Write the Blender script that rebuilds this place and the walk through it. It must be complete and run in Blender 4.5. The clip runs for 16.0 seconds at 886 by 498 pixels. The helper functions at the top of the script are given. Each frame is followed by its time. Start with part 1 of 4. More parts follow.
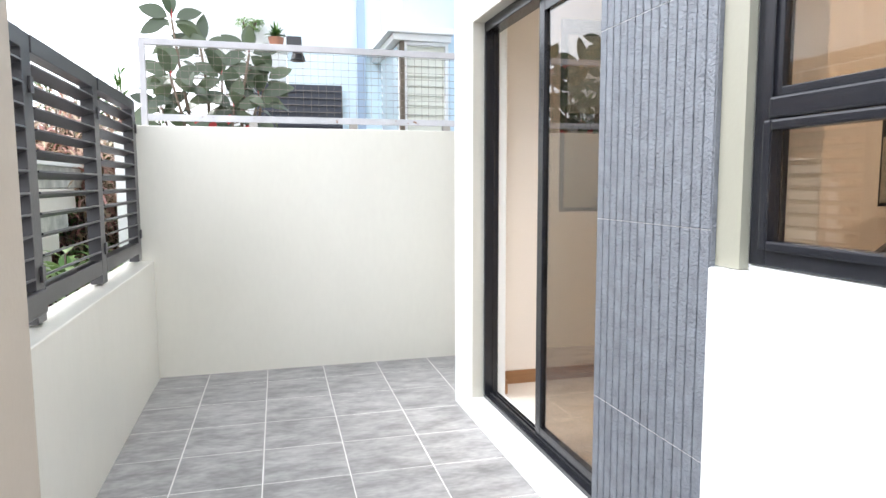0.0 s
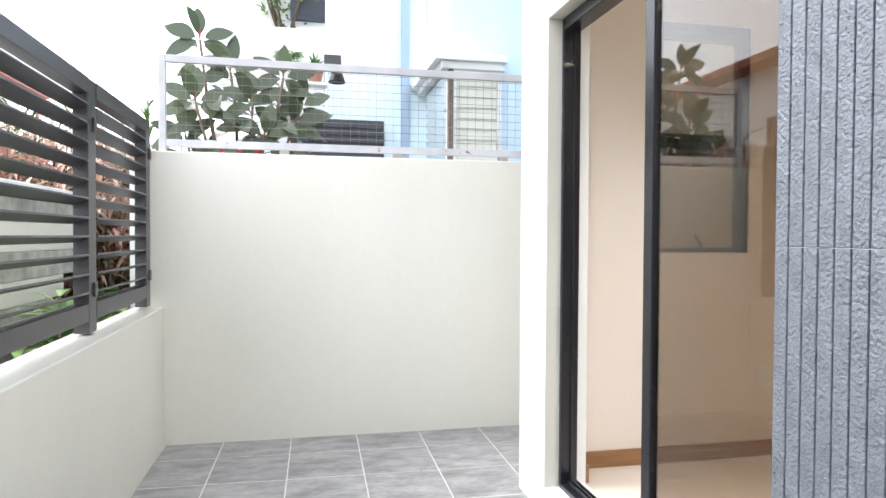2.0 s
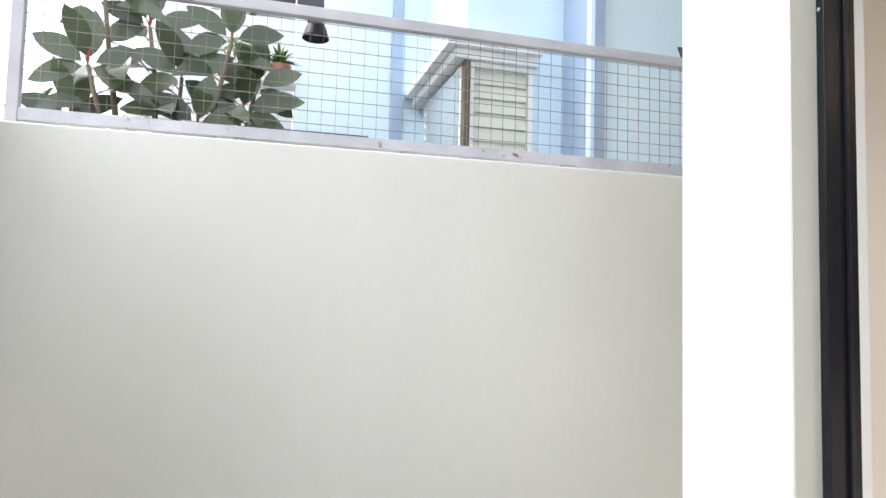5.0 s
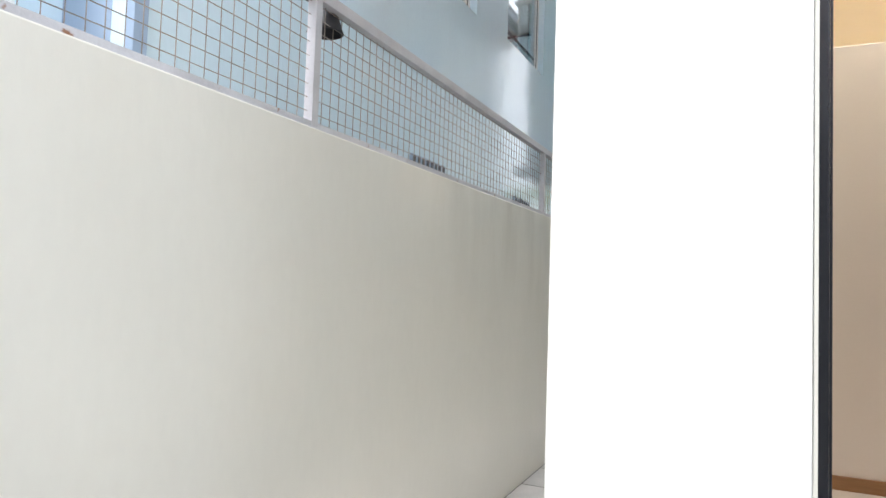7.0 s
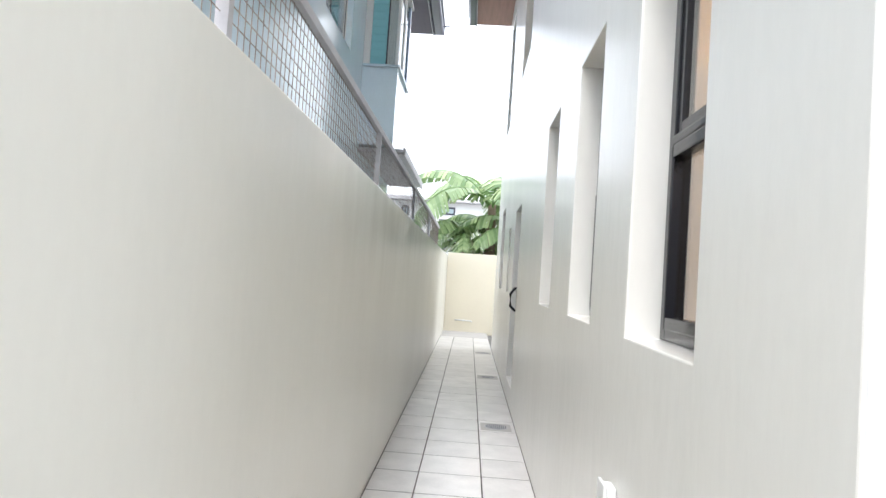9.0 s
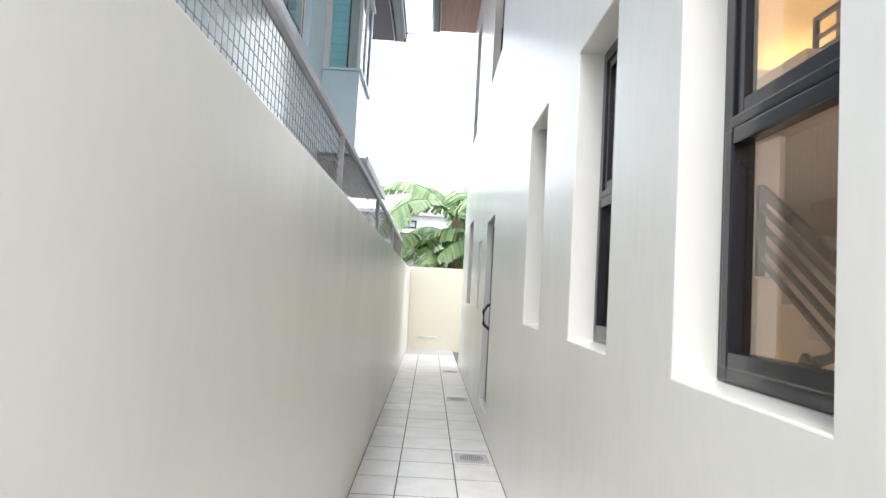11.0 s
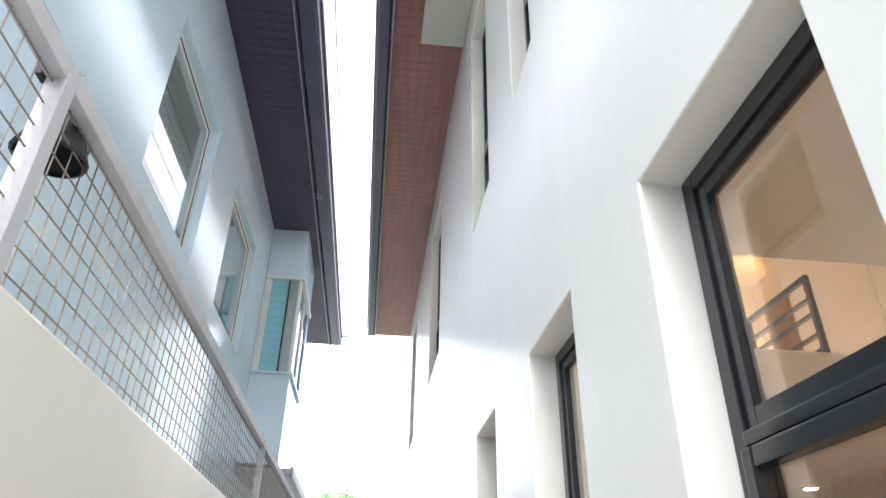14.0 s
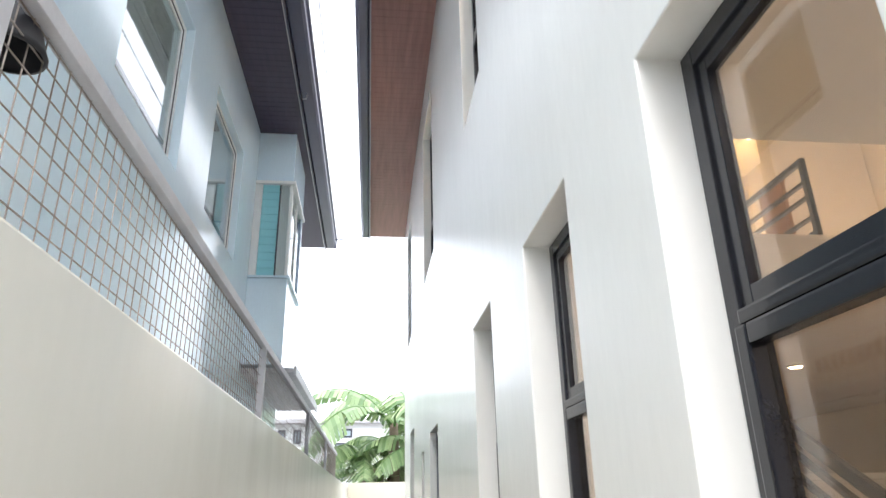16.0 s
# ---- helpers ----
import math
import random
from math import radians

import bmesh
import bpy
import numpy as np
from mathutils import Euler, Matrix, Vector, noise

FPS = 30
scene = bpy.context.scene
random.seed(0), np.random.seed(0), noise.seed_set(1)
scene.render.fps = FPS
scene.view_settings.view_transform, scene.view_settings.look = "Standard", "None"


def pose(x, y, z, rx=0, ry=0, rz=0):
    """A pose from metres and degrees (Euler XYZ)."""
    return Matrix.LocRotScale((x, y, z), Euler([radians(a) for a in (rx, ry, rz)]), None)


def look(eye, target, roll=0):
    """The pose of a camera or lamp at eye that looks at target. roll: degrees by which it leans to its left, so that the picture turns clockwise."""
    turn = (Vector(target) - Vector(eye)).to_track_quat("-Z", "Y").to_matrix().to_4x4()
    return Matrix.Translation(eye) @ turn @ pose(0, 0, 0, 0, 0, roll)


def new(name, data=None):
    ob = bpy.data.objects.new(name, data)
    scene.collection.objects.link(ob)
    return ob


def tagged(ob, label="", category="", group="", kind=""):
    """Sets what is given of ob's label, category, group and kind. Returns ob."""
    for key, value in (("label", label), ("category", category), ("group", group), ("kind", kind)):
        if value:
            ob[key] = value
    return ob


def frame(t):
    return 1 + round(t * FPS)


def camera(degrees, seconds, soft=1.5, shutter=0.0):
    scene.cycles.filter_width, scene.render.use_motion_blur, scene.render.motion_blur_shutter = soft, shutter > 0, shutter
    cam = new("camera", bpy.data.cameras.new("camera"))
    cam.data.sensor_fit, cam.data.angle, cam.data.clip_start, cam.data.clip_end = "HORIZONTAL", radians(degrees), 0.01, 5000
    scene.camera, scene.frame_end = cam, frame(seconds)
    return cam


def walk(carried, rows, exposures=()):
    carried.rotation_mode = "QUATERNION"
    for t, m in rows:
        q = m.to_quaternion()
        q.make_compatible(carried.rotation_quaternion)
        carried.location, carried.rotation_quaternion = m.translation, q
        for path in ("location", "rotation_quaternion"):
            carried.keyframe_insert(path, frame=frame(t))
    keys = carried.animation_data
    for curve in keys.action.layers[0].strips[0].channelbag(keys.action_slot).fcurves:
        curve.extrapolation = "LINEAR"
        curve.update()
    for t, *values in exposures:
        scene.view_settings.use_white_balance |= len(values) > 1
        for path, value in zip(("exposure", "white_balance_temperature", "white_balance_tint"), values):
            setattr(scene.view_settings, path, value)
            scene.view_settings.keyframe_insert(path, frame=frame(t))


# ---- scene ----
cam = camera(68.5, 16.0)

PATH = [
    (0, (0.737, -4.769, 1.343), (1.262, -2.849, 1.14), -0.2),
    (0.5, (0.72, -4.641, 1.343), (1.237, -2.719, 1.148), -0.3),
    (1, (0.7, -4.509, 1.322), (1.217, -2.585, 1.14), -0.1),
    (1.5, (0.753, -4.286, 1.3), (1.231, -2.348, 1.178), -0.1),
    (2, (0.792, -4.059, 1.244), (1.213, -2.104, 1.203), 0.3),
    (2.5, (0.767, -3.826, 1.25), (1.149, -1.863, 1.247), 0.3),
    (3, (0.732, -3.615, 1.271), (1.098, -1.649, 1.291), 0.7),
    (5.5, (0.836, -2.111, 1.196), (1.534, -0.244, 1.358), 2.2),
    (6, (0.817, -1.839, 1.25), (1.943, -0.19, 1.366), 2.2),
    (6.5, (0.803, -1.538, 1.313), (2.374, -0.303, 1.386), 2.7),
    (7, (0.879, -1.274, 1.244), (2.688, -0.426, 1.345), 1.9),
    (7.5, (0.905, -1.029, 1.222), (2.815, -0.442, 1.308), 2.5),
    (8, (1.002, -0.812, 1.243), (2.958, -0.404, 1.313), 3.0),
    (8.5, (1.016, -0.614, 1.26), (3.008, -0.443, 1.325), 4.1),
    (11, (1.522, -0.434, 1.287), (3.518, -0.468, 1.416), 3.2),
    (11.5, (1.683, -0.421, 1.311), (3.658, -0.487, 1.618), 3.4),
    (12, (1.813, -0.436, 1.336), (3.764, -0.538, 1.764), 3.6),
    (12.5, (1.869, -0.424, 1.38), (3.785, -0.571, 1.935), 3.8),
    (13, (1.864, -0.432, 1.384), (3.715, -0.593, 2.125), 3.8),
    (13.5, (1.851, -0.431, 1.392), (3.625, -0.598, 2.299), 2.8),
    (14, (1.842, -0.425, 1.405), (3.566, -0.604, 2.403), 1.0),
    (14.5, (1.839, -0.426, 1.425), (3.538, -0.613, 2.463), -0.2),
    (15, (1.846, -0.429, 1.425), (3.533, -0.626, 2.481), -0.9),
    (15.5, (1.855, -0.429, 1.406), (3.581, -0.629, 2.396), -1.1),
    (16, (1.889, -0.437, 1.403), (3.741, -0.649, 2.127), -1.3),
]
walk(cam, [(t, look(eye, aim, roll)) for t, eye, aim, roll in PATH],
     [(0, 1.58, 6250, 10), (3, 1.58, 6250, 10), (5.5, 1.22, 6250, 10), (7.5, 1.34, 6250, 10), (8.5, 1.34, 6250, 10), (11, 1.4, 6250, 10), (12, 1.5, 6250, 10), (14, 1.6, 6250, 10), (16, 1.58, 6250, 10)])

# ---------- light ----------
sky = bpy.data.worlds.new("sky")
scene.world = sky
sky.use_nodes = True
nt = sky.node_tree
bg = nt.nodes["Background"]
st = nt.nodes.new("ShaderNodeTexSky")
st.sky_type = "NISHITA"
st.sun_disc = False
st.sun_elevation, st.sun_rotation = radians(52), radians(-60)
st.air_density, st.dust_density, st.ozone_density = 1.0, 4.0, 1.0
mixw = nt.nodes.new("ShaderNodeMix")
mixw.data_type = "RGBA"
mixw.inputs["Factor"].default_value = 0.75
mixw.inputs["B"].default_value = (12, 12.2, 12.6, 1)
nt.links.new(st.outputs["Color"], mixw.inputs["A"])
nt.links.new(mixw.outputs["Result"], bg.inputs["Color"])
bg.inputs["Strength"].default_value = 0.115
sun = new("sun", bpy.data.lights.new("sun", "SUN"))
sun.data.energy, sun.data.angle, sun.data.color = 0.85, radians(16), (1, 0.98, 0.95)
sun.matrix_world = look((-7, 1.8, 9.5), (0, 0, 0))


# ---------- materials ----------
def ramp(nt, fac, stops):
    r = nt.nodes.new("ShaderNodeValToRGB")
    e = r.color_ramp.elements
    while len(e) < len(stops):
        e.new(0.5)
    for el, (p, c) in zip(e, stops):
        el.position, el.color = p, (*c, 1)
    nt.links.new(fac, r.inputs[0])
    return r.outputs[0]


def mat(name, color, rough=0.6, metal=0.0, var=0.06, scale=1.5, fine=60.0, bump=0.0, bumpscale=80.0, coat=0.0, per_object=0.0, spec=0.5, stretch=(1, 1, 1), relief=0.003, rust=0.0, stain=0.0, drips=0.0):
    """A painted or plain surface: broad stains and fine grain in its colour, relief by noise."""
    m = bpy.data.materials.new(name)
    m.use_nodes = True
    n, l = m.node_tree.nodes, m.node_tree.links
    b = n["Principled BSDF"]
    tc = n.new("ShaderNodeTexCoord")
    mp = n.new("ShaderNodeMapping")
    mp.inputs["Scale"].default_value = stretch
    l.new(tc.outputs["Object"], mp.inputs[0])
    if per_object:
        rn = n.new("ShaderNodeObjectInfo")
        sc = n.new("ShaderNodeMath")
        sc.operation = "MULTIPLY"
        sc.inputs[1].default_value = 97.0
        l.new(rn.outputs["Random"], sc.inputs[0])
        l.new(sc.outputs[0], mp.inputs["Location"])
    a = n.new("ShaderNodeTexNoise")
    a.inputs["Scale"].default_value, a.inputs["Detail"].default_value = scale, 5
    l.new(mp.outputs[0], a.inputs["Vector"])
    f = n.new("ShaderNodeTexNoise")
    f.inputs["Scale"].default_value, f.inputs["Detail"].default_value = fine, 3
    l.new(mp.outputs[0], f.inputs["Vector"])
    lo = tuple(c * (1 - var) for c in color)
    hi = tuple(min(1, c * (1 + var)) for c in color)
    c1 = ramp(m.node_tree, a.outputs["Fac"], [(0.3, lo), (0.7, hi)])
    mx = n.new("ShaderNodeMix")
    mx.data_type, mx.blend_type = "RGBA", "MULTIPLY"
    mx.inputs["Factor"].default_value = 1
    g = 1 - var * 0.6
    c2 = ramp(m.node_tree, f.outputs["Fac"], [(0.3, (g, g, g)), (0.7, (1, 1, 1))])
    l.new(c1, mx.inputs["A"])
    l.new(c2, mx.inputs["B"])
    out = mx.outputs["Result"]
    if per_object:
        oi = n.new("ShaderNodeObjectInfo")
        c3 = ramp(m.node_tree, oi.outputs["Random"], [(0, (1 - per_object,) * 3), (1, (1, 1, 1))])
        m2 = n.new("ShaderNodeMix")
        m2.data_type, m2.blend_type = "RGBA", "MULTIPLY"
        m2.inputs["Factor"].default_value = 1
        l.new(out, m2.inputs["A"])
        l.new(c3, m2.inputs["B"])
        out = m2.outputs["Result"]
    if rust:
        rs = n.new("ShaderNodeTexNoise")
        rs.inputs["Scale"].default_value, rs.inputs["Detail"].default_value = 22, 8
        l.new(tc.outputs["Object"], rs.inputs["Vector"])
        spots = ramp(m.node_tree, rs.outputs["Fac"], [(rust, (0, 0, 0)), (rust + 0.06, (1, 1, 1))])
        m3 = n.new("ShaderNodeMix")
        m3.data_type = "RGBA"
        m3.inputs["B"].default_value = (0.23, 0.11, 0.06, 1)
        l.new(spots, m3.inputs["Factor"])
        l.new(out, m3.inputs["A"])
        out = m3.outputs["Result"]
    if stain:
        sm = n.new("ShaderNodeMapping")
        sm.inputs["Scale"].default_value = (1.1, 1.1, 0.42)
        l.new(tc.outputs["Object"], sm.inputs[0])
        run = n.new("ShaderNodeTexNoise")
        run.inputs["Scale"].default_value, run.inputs["Detail"].default_value = 1.3, 4
        l.new(sm.outputs[0], run.inputs["Vector"])
        m4 = n.new("ShaderNodeMix")
        m4.data_type, m4.blend_type = "RGBA", "MULTIPLY"
        m4.inputs["Factor"].default_value = 1
        l.new(out, m4.inputs["A"])
        l.new(ramp(m.node_tree, run.outputs["Fac"], [(0.1, (1 - 1.6 * stain, 1 - 1.6 * stain, 1 - 1.8 * stain)), (0.9, (1, 1, 1))]), m4.inputs["B"])
        out = m4.outputs["Result"]
    if drips:
        # grimy runs below the coping of the alley wall
        sx = n.new("ShaderNodeSeparateXYZ")
        l.new(tc.outputs["Object"], sx.inputs[0])
        dm = n.new("ShaderNodeMapping")
        dm.inputs["Scale"].default_value = (2.6, 2.6, 0.6)
        l.new(tc.outputs["Object"], dm.inputs[0])
        dn = n.new("ShaderNodeTexNoise")
        dn.inputs["Scale"].default_value, dn.inputs["Detail"].default_value = 2.0, 6
        l.new(dm.outputs[0], dn.inputs["Vector"])
        mask = ramp(m.node_tree, dn.outputs["Fac"], [(0.42, (0, 0, 0)), (0.66, (1, 1, 1))])
        for axis, lo_, hi_ in (("Z", 0.95, 1.72), ("X", 3.0, 4.4)):
            mr = n.new("ShaderNodeMapRange")
            mr.inputs["From Min"].default_value, mr.inputs["From Max"].default_value = lo_, hi_
            l.new(sx.outputs[axis], mr.inputs["Value"])
            mu = n.new("ShaderNodeMath")
            mu.operation = "MULTIPLY"
            l.new(mask, mu.inputs[0])
            l.new(mr.outputs["Result"], mu.inputs[1])
            mask = mu.outputs[0]
        m5 = n.new("ShaderNodeMix")
        m5.data_type = "RGBA"
        m5.inputs["B"].default_value = (0.42, 0.39, 0.31, 1)
        mu = n.new("ShaderNodeMath")
        mu.operation = "MULTIPLY"
        mu.inputs[1].default_value = drips
        l.new(mask, mu.inputs[0])
        l.new(mu.outputs[0], m5.inputs["Factor"])
        l.new(out, m5.inputs["A"])
        out = m5.outputs["Result"]
    l.new(out, b.inputs["Base Color"])
    b.inputs["Roughness"].default_value = rough
    b.inputs["Metallic"].default_value = metal
    b.inputs["Coat Weight"].default_value = coat
    b.inputs["Specular IOR Level"].default_value = spec
    if bump:
        bn = n.new("ShaderNodeBump")
        bn.inputs["Strength"].default_value, bn.inputs["Distance"].default_value = bump, relief
        nb = n.new("ShaderNodeTexNoise")
        nb.inputs["Scale"].default_value, nb.inputs["Detail"].default_value = bumpscale, 6
        l.new(mp.outputs[0], nb.inputs["Vector"])
        l.new(nb.outputs["Fac"], bn.inputs["Height"])
        l.new(bn.outputs[0], b.inputs["Normal"])
    return m


def glass_mat(name, tint, rough=0.0):
    m = bpy.data.materials.new(name)
    m.use_nodes = True
    n, l = m.node_tree.nodes, m.node_tree.links
    n.remove(n["Principled BSDF"])
    o = n["Material Output"]
    tr = n.new("ShaderNodeBsdfTransparent")
    tr.inputs[0].default_value = (*tint, 1)
    gl = n.new("ShaderNodeBsdfGlossy")
    gl.inputs["Roughness"].default_value = rough
    fr = n.new("ShaderNodeLayerWeight")
    fr.inputs["Blend"].default_value = 0.5
    pw = n.new("ShaderNodeMath")
    pw.operation = "POWER"
    pw.inputs[1].default_value = 3.5
    l.new(fr.outputs["Facing"], pw.inputs[0])
    mth = n.new("ShaderNodeMath")
    mth.operation = "MULTIPLY_ADD"
    mth.inputs[1].default_value, mth.inputs[2].default_value = 0.8, 0.08
    l.new(pw.outputs[0], mth.inputs[0])
    ms = n.new("ShaderNodeMixShader")
    l.new(mth.outputs[0], ms.inputs[0])
    l.new(tr.outputs[0], ms.inputs[1])
    l.new(gl.outputs[0], ms.inputs[2])
    l.new(ms.outputs[0], o.inputs[0])
    return m


def lamp_mat(name, color, strength):
    m = bpy.data.materials.new(name)
    m.use_nodes = True
    b = m.node_tree.nodes["Principled BSDF"]
    b.inputs["Base Color"].default_value = (*color, 1)
    b.inputs["Emission Color"].default_value = (*color, 1)
    b.inputs["Emission Strength"].default_value = strength
    return m


M_CREAM = mat("cream_paint", (0.81, 0.79, 0.715), 0.30, spec=0.75, var=0.035, stain=0.06, drips=0.32, scale=0.9, fine=30, bump=0.7, bumpscale=9, stretch=(1, 1, 0.4))
M_YCREAM = mat("yellow_cream_paint", (0.84, 0.78, 0.63), 0.45, var=0.03, scale=0.9, fine=30, bump=0.4, bumpscale=9)
M_SIDE = mat("ivory_paint", (0.86, 0.85, 0.81), 0.26, spec=1.0, var=0.04, stain=0.03, scale=0.9, fine=30, bump=1.0, bumpscale=7, stretch=(1, 1, 0.35))
M_WHITE = mat("white_paint", (0.84, 0.85, 0.84), 0.45, var=0.02, bump=0.15)
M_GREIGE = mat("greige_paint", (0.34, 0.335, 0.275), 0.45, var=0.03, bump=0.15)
M_CEML = mat("pale_cement", (0.55, 0.53, 0.51), 0.8, var=0.08, bump=0.3)
M_GASKET = mat("black_window_gasket", (0.03, 0.03, 0.035), 0.5)
M_REVEAL = mat("pale_greige_shade_tint", (0.60, 0.59, 0.53), 0.45, var=0.03, bump=0.15)
# tan for the beige pier, with the shadow on it put into the colour
M_TAN = mat("shaded_tan_paint", (0.46, 0.40, 0.33), 0.5, var=0.04, bump=0.2)
M_INNER = mat("beige_interior_paint", (0.82, 0.755, 0.69), 0.5, var=0.02)
M_CEIL = mat("ceiling_paint", (0.82, 0.8, 0.75), 0.6, var=0.02)
M_BLUE = mat("pale_blue_paint", (0.73, 0.88, 0.98), 0.15, spec=1.0, var=0.05, scale=1.2, bump=1.0, bumpscale=4, stretch=(1, 1, 0.35))
M_BLUED = mat("grey_blue_tone", (0.36, 0.46, 0.60), 0.45, var=0.04)
M_BLACK = mat("black_aluminium", (0.012, 0.013, 0.018), 0.27, spec=0.42, var=0.1, fine=200, coat=0.12)
M_FENCE = mat("dark_grey_steel_paint", (0.06, 0.058, 0.064), 0.33, var=0.12, fine=120, bump=0.2, bumpscale=200)
M_STEEL = mat("light_grey_steel_paint", (0.53, 0.52, 0.54), 0.45, var=0.1, scale=6, fine=90, bump=0.2, rust=0.73)
M_RAILB = mat("rusty_grey_rail_paint", (0.52, 0.52, 0.55), 0.5, var=0.14, scale=6, fine=90, bump=0.3, rust=0.66)
M_WIRE = mat("galvanised_wire", (0.27, 0.225, 0.19), 0.45, metal=0.1, var=0.35, scale=9)
M_TILE = mat("grey_porcelain_tile", (0.325, 0.32, 0.318), 0.34, var=0.33, scale=5.5, fine=22, per_object=0.1, stretch=(1, 2.2, 1))
M_TILEA = mat("pale_alley_tile", (0.78, 0.755, 0.735), 0.3, var=0.1, scale=5, fine=60, per_object=0.12)
M_GROUT = mat("pale_grout", (0.72, 0.71, 0.69), 0.85, var=0.08)
M_GROUTA = mat("grey_grout", (0.085, 0.072, 0.065), 0.85, var=0.1)
M_SLATE = mat("ribbed_grey_stone", (0.175, 0.193, 0.225), 0.24, spec=0.8, var=0.15, scale=20, fine=230, bump=1.0, bumpscale=115, relief=0.0075)
M_CEMENT = mat("bare_cement", (0.38, 0.36, 0.33), 0.85, var=0.15, bump=0.4)
M_GROUND = mat("street_ground", (0.22, 0.21, 0.2), 0.9, var=0.15)
M_WOOD = mat("brown_wood_baseboard", (0.33, 0.17, 0.075), 0.4, var=0.15, scale=4, fine=90, stretch=(1, 1, 12))
M_WOODG = mat("weathered_gate_wood", (0.30, 0.17, 0.09), 0.5, var=0.25, scale=3, stretch=(1, 1, 9))
M_FLOORIN = mat("pale_floor_tile", (0.66, 0.6, 0.53), 0.12, var=0.04)
M_SOFFD = mat("dark_purple_brown_soffit", (0.062, 0.047, 0.078), 0.5, var=0.12, stretch=(1, 14, 1), fine=9)
M_SOFFB = mat("red_brown_soffit", (0.36, 0.17, 0.145), 0.45, var=0.14, stretch=(1, 14, 1), fine=9)
M_GUTTER = mat("charcoal_gutter", (0.10, 0.10, 0.15), 0.3, var=0.1)
M_DARK = mat("dark_grille", (0.05, 0.055, 0.075), 0.5, var=0.1)
M_GLASS = glass_mat("bronze_tinted_glass", (0.85, 0.78, 0.70))
M_GLASSD = glass_mat("dark_bronze_glass", (0.62, 0.56, 0.49))
M_CLEAR = glass_mat("clear_glass", (0.9, 0.93, 0.93))
M_AQUA = mat("aqua_jalousie_glass", (0.33, 0.70, 0.76), 0.15, var=0.08)
M_BLIND = mat("cream_jalousie_blade", (0.70, 0.71, 0.63), 0.2, var=0.05)
M_PIPE = mat("charcoal_plastic_lamp", (0.018, 0.018, 0.022), 0.5, var=0.1)
M_LENS = mat("smoky_lamp_lens", (0.18, 0.19, 0.2), 0.2, var=0.05)
M_ROOF = mat("red_roof_sheet", (0.36, 0.09, 0.06), 0.5, var=0.15, stretch=(1, 1, 1))
M_STEPS = mat("dark_stair_rail", (0.05, 0.045, 0.045), 0.35)
M_STEPSTONE = mat("stained_pale_concrete", (0.68, 0.68, 0.66), 0.8, var=0.3, scale=9, stain=0.35, bump=0.3)
M_POSTD = mat("stained_brown_post", (0.15, 0.12, 0.09), 0.7, var=0.3, scale=8)
M_DOOR = mat("grey_utility_door", (0.22, 0.225, 0.25), 0.45, var=0.05)
M_CLEARBLUE = mat("pale_window_glass", (0.5, 0.6, 0.64), 0.1, var=0.1)
M_YELLOW = lamp_mat("warm_downlight", (1.0, 0.86, 0.6), 14)


# ---------- mesh helpers ----------
def mesh_ob(name, bm, material, parent=None, label="", smooth=False):
    me = bpy.data.meshes.new(name)
    bmesh.ops.recalc_face_normals(bm, faces=bm.faces)
    bm.to_mesh(me)
    bm.free()
    me.materials.append(material)
    if smooth:
        me.shade_smooth()
    ob = new(name, me)
    if parent:
        ob.parent = parent
    if label:
        ob["label"] = label
    return ob


def add_box(bm, x0, x1, y0, y1, z0, z1, bevel=0.0):
    vs = [bm.verts.new((x, y, z)) for z in (z0, z1) for x, y in ((x0, y0), (x1, y0), (x1, y1), (x0, y1))]
    fs = [bm.faces.new([vs[i] for i in q]) for q in ((3, 2, 1, 0), (4, 5, 6, 7), (0, 1, 5, 4), (1, 2, 6, 5), (2, 3, 7, 6), (3, 0, 4, 7))]
    if bevel:
        es = {e for f in fs for e in f.edges}
        bmesh.ops.bevel(bm, geom=list(es), offset=bevel, segments=2, profile=0.6, affect="EDGES")


def box(name, x0, x1, y0, y1, z0, z1, material, parent=None, bevel=0.0, label=""):
    bm = bmesh.new()
    add_box(bm, min(x0, x1), max(x0, x1), min(y0, y1), max(y0, y1), min(z0, z1), max(z0, z1), bevel)
    return mesh_ob(name, bm, material, parent, label)


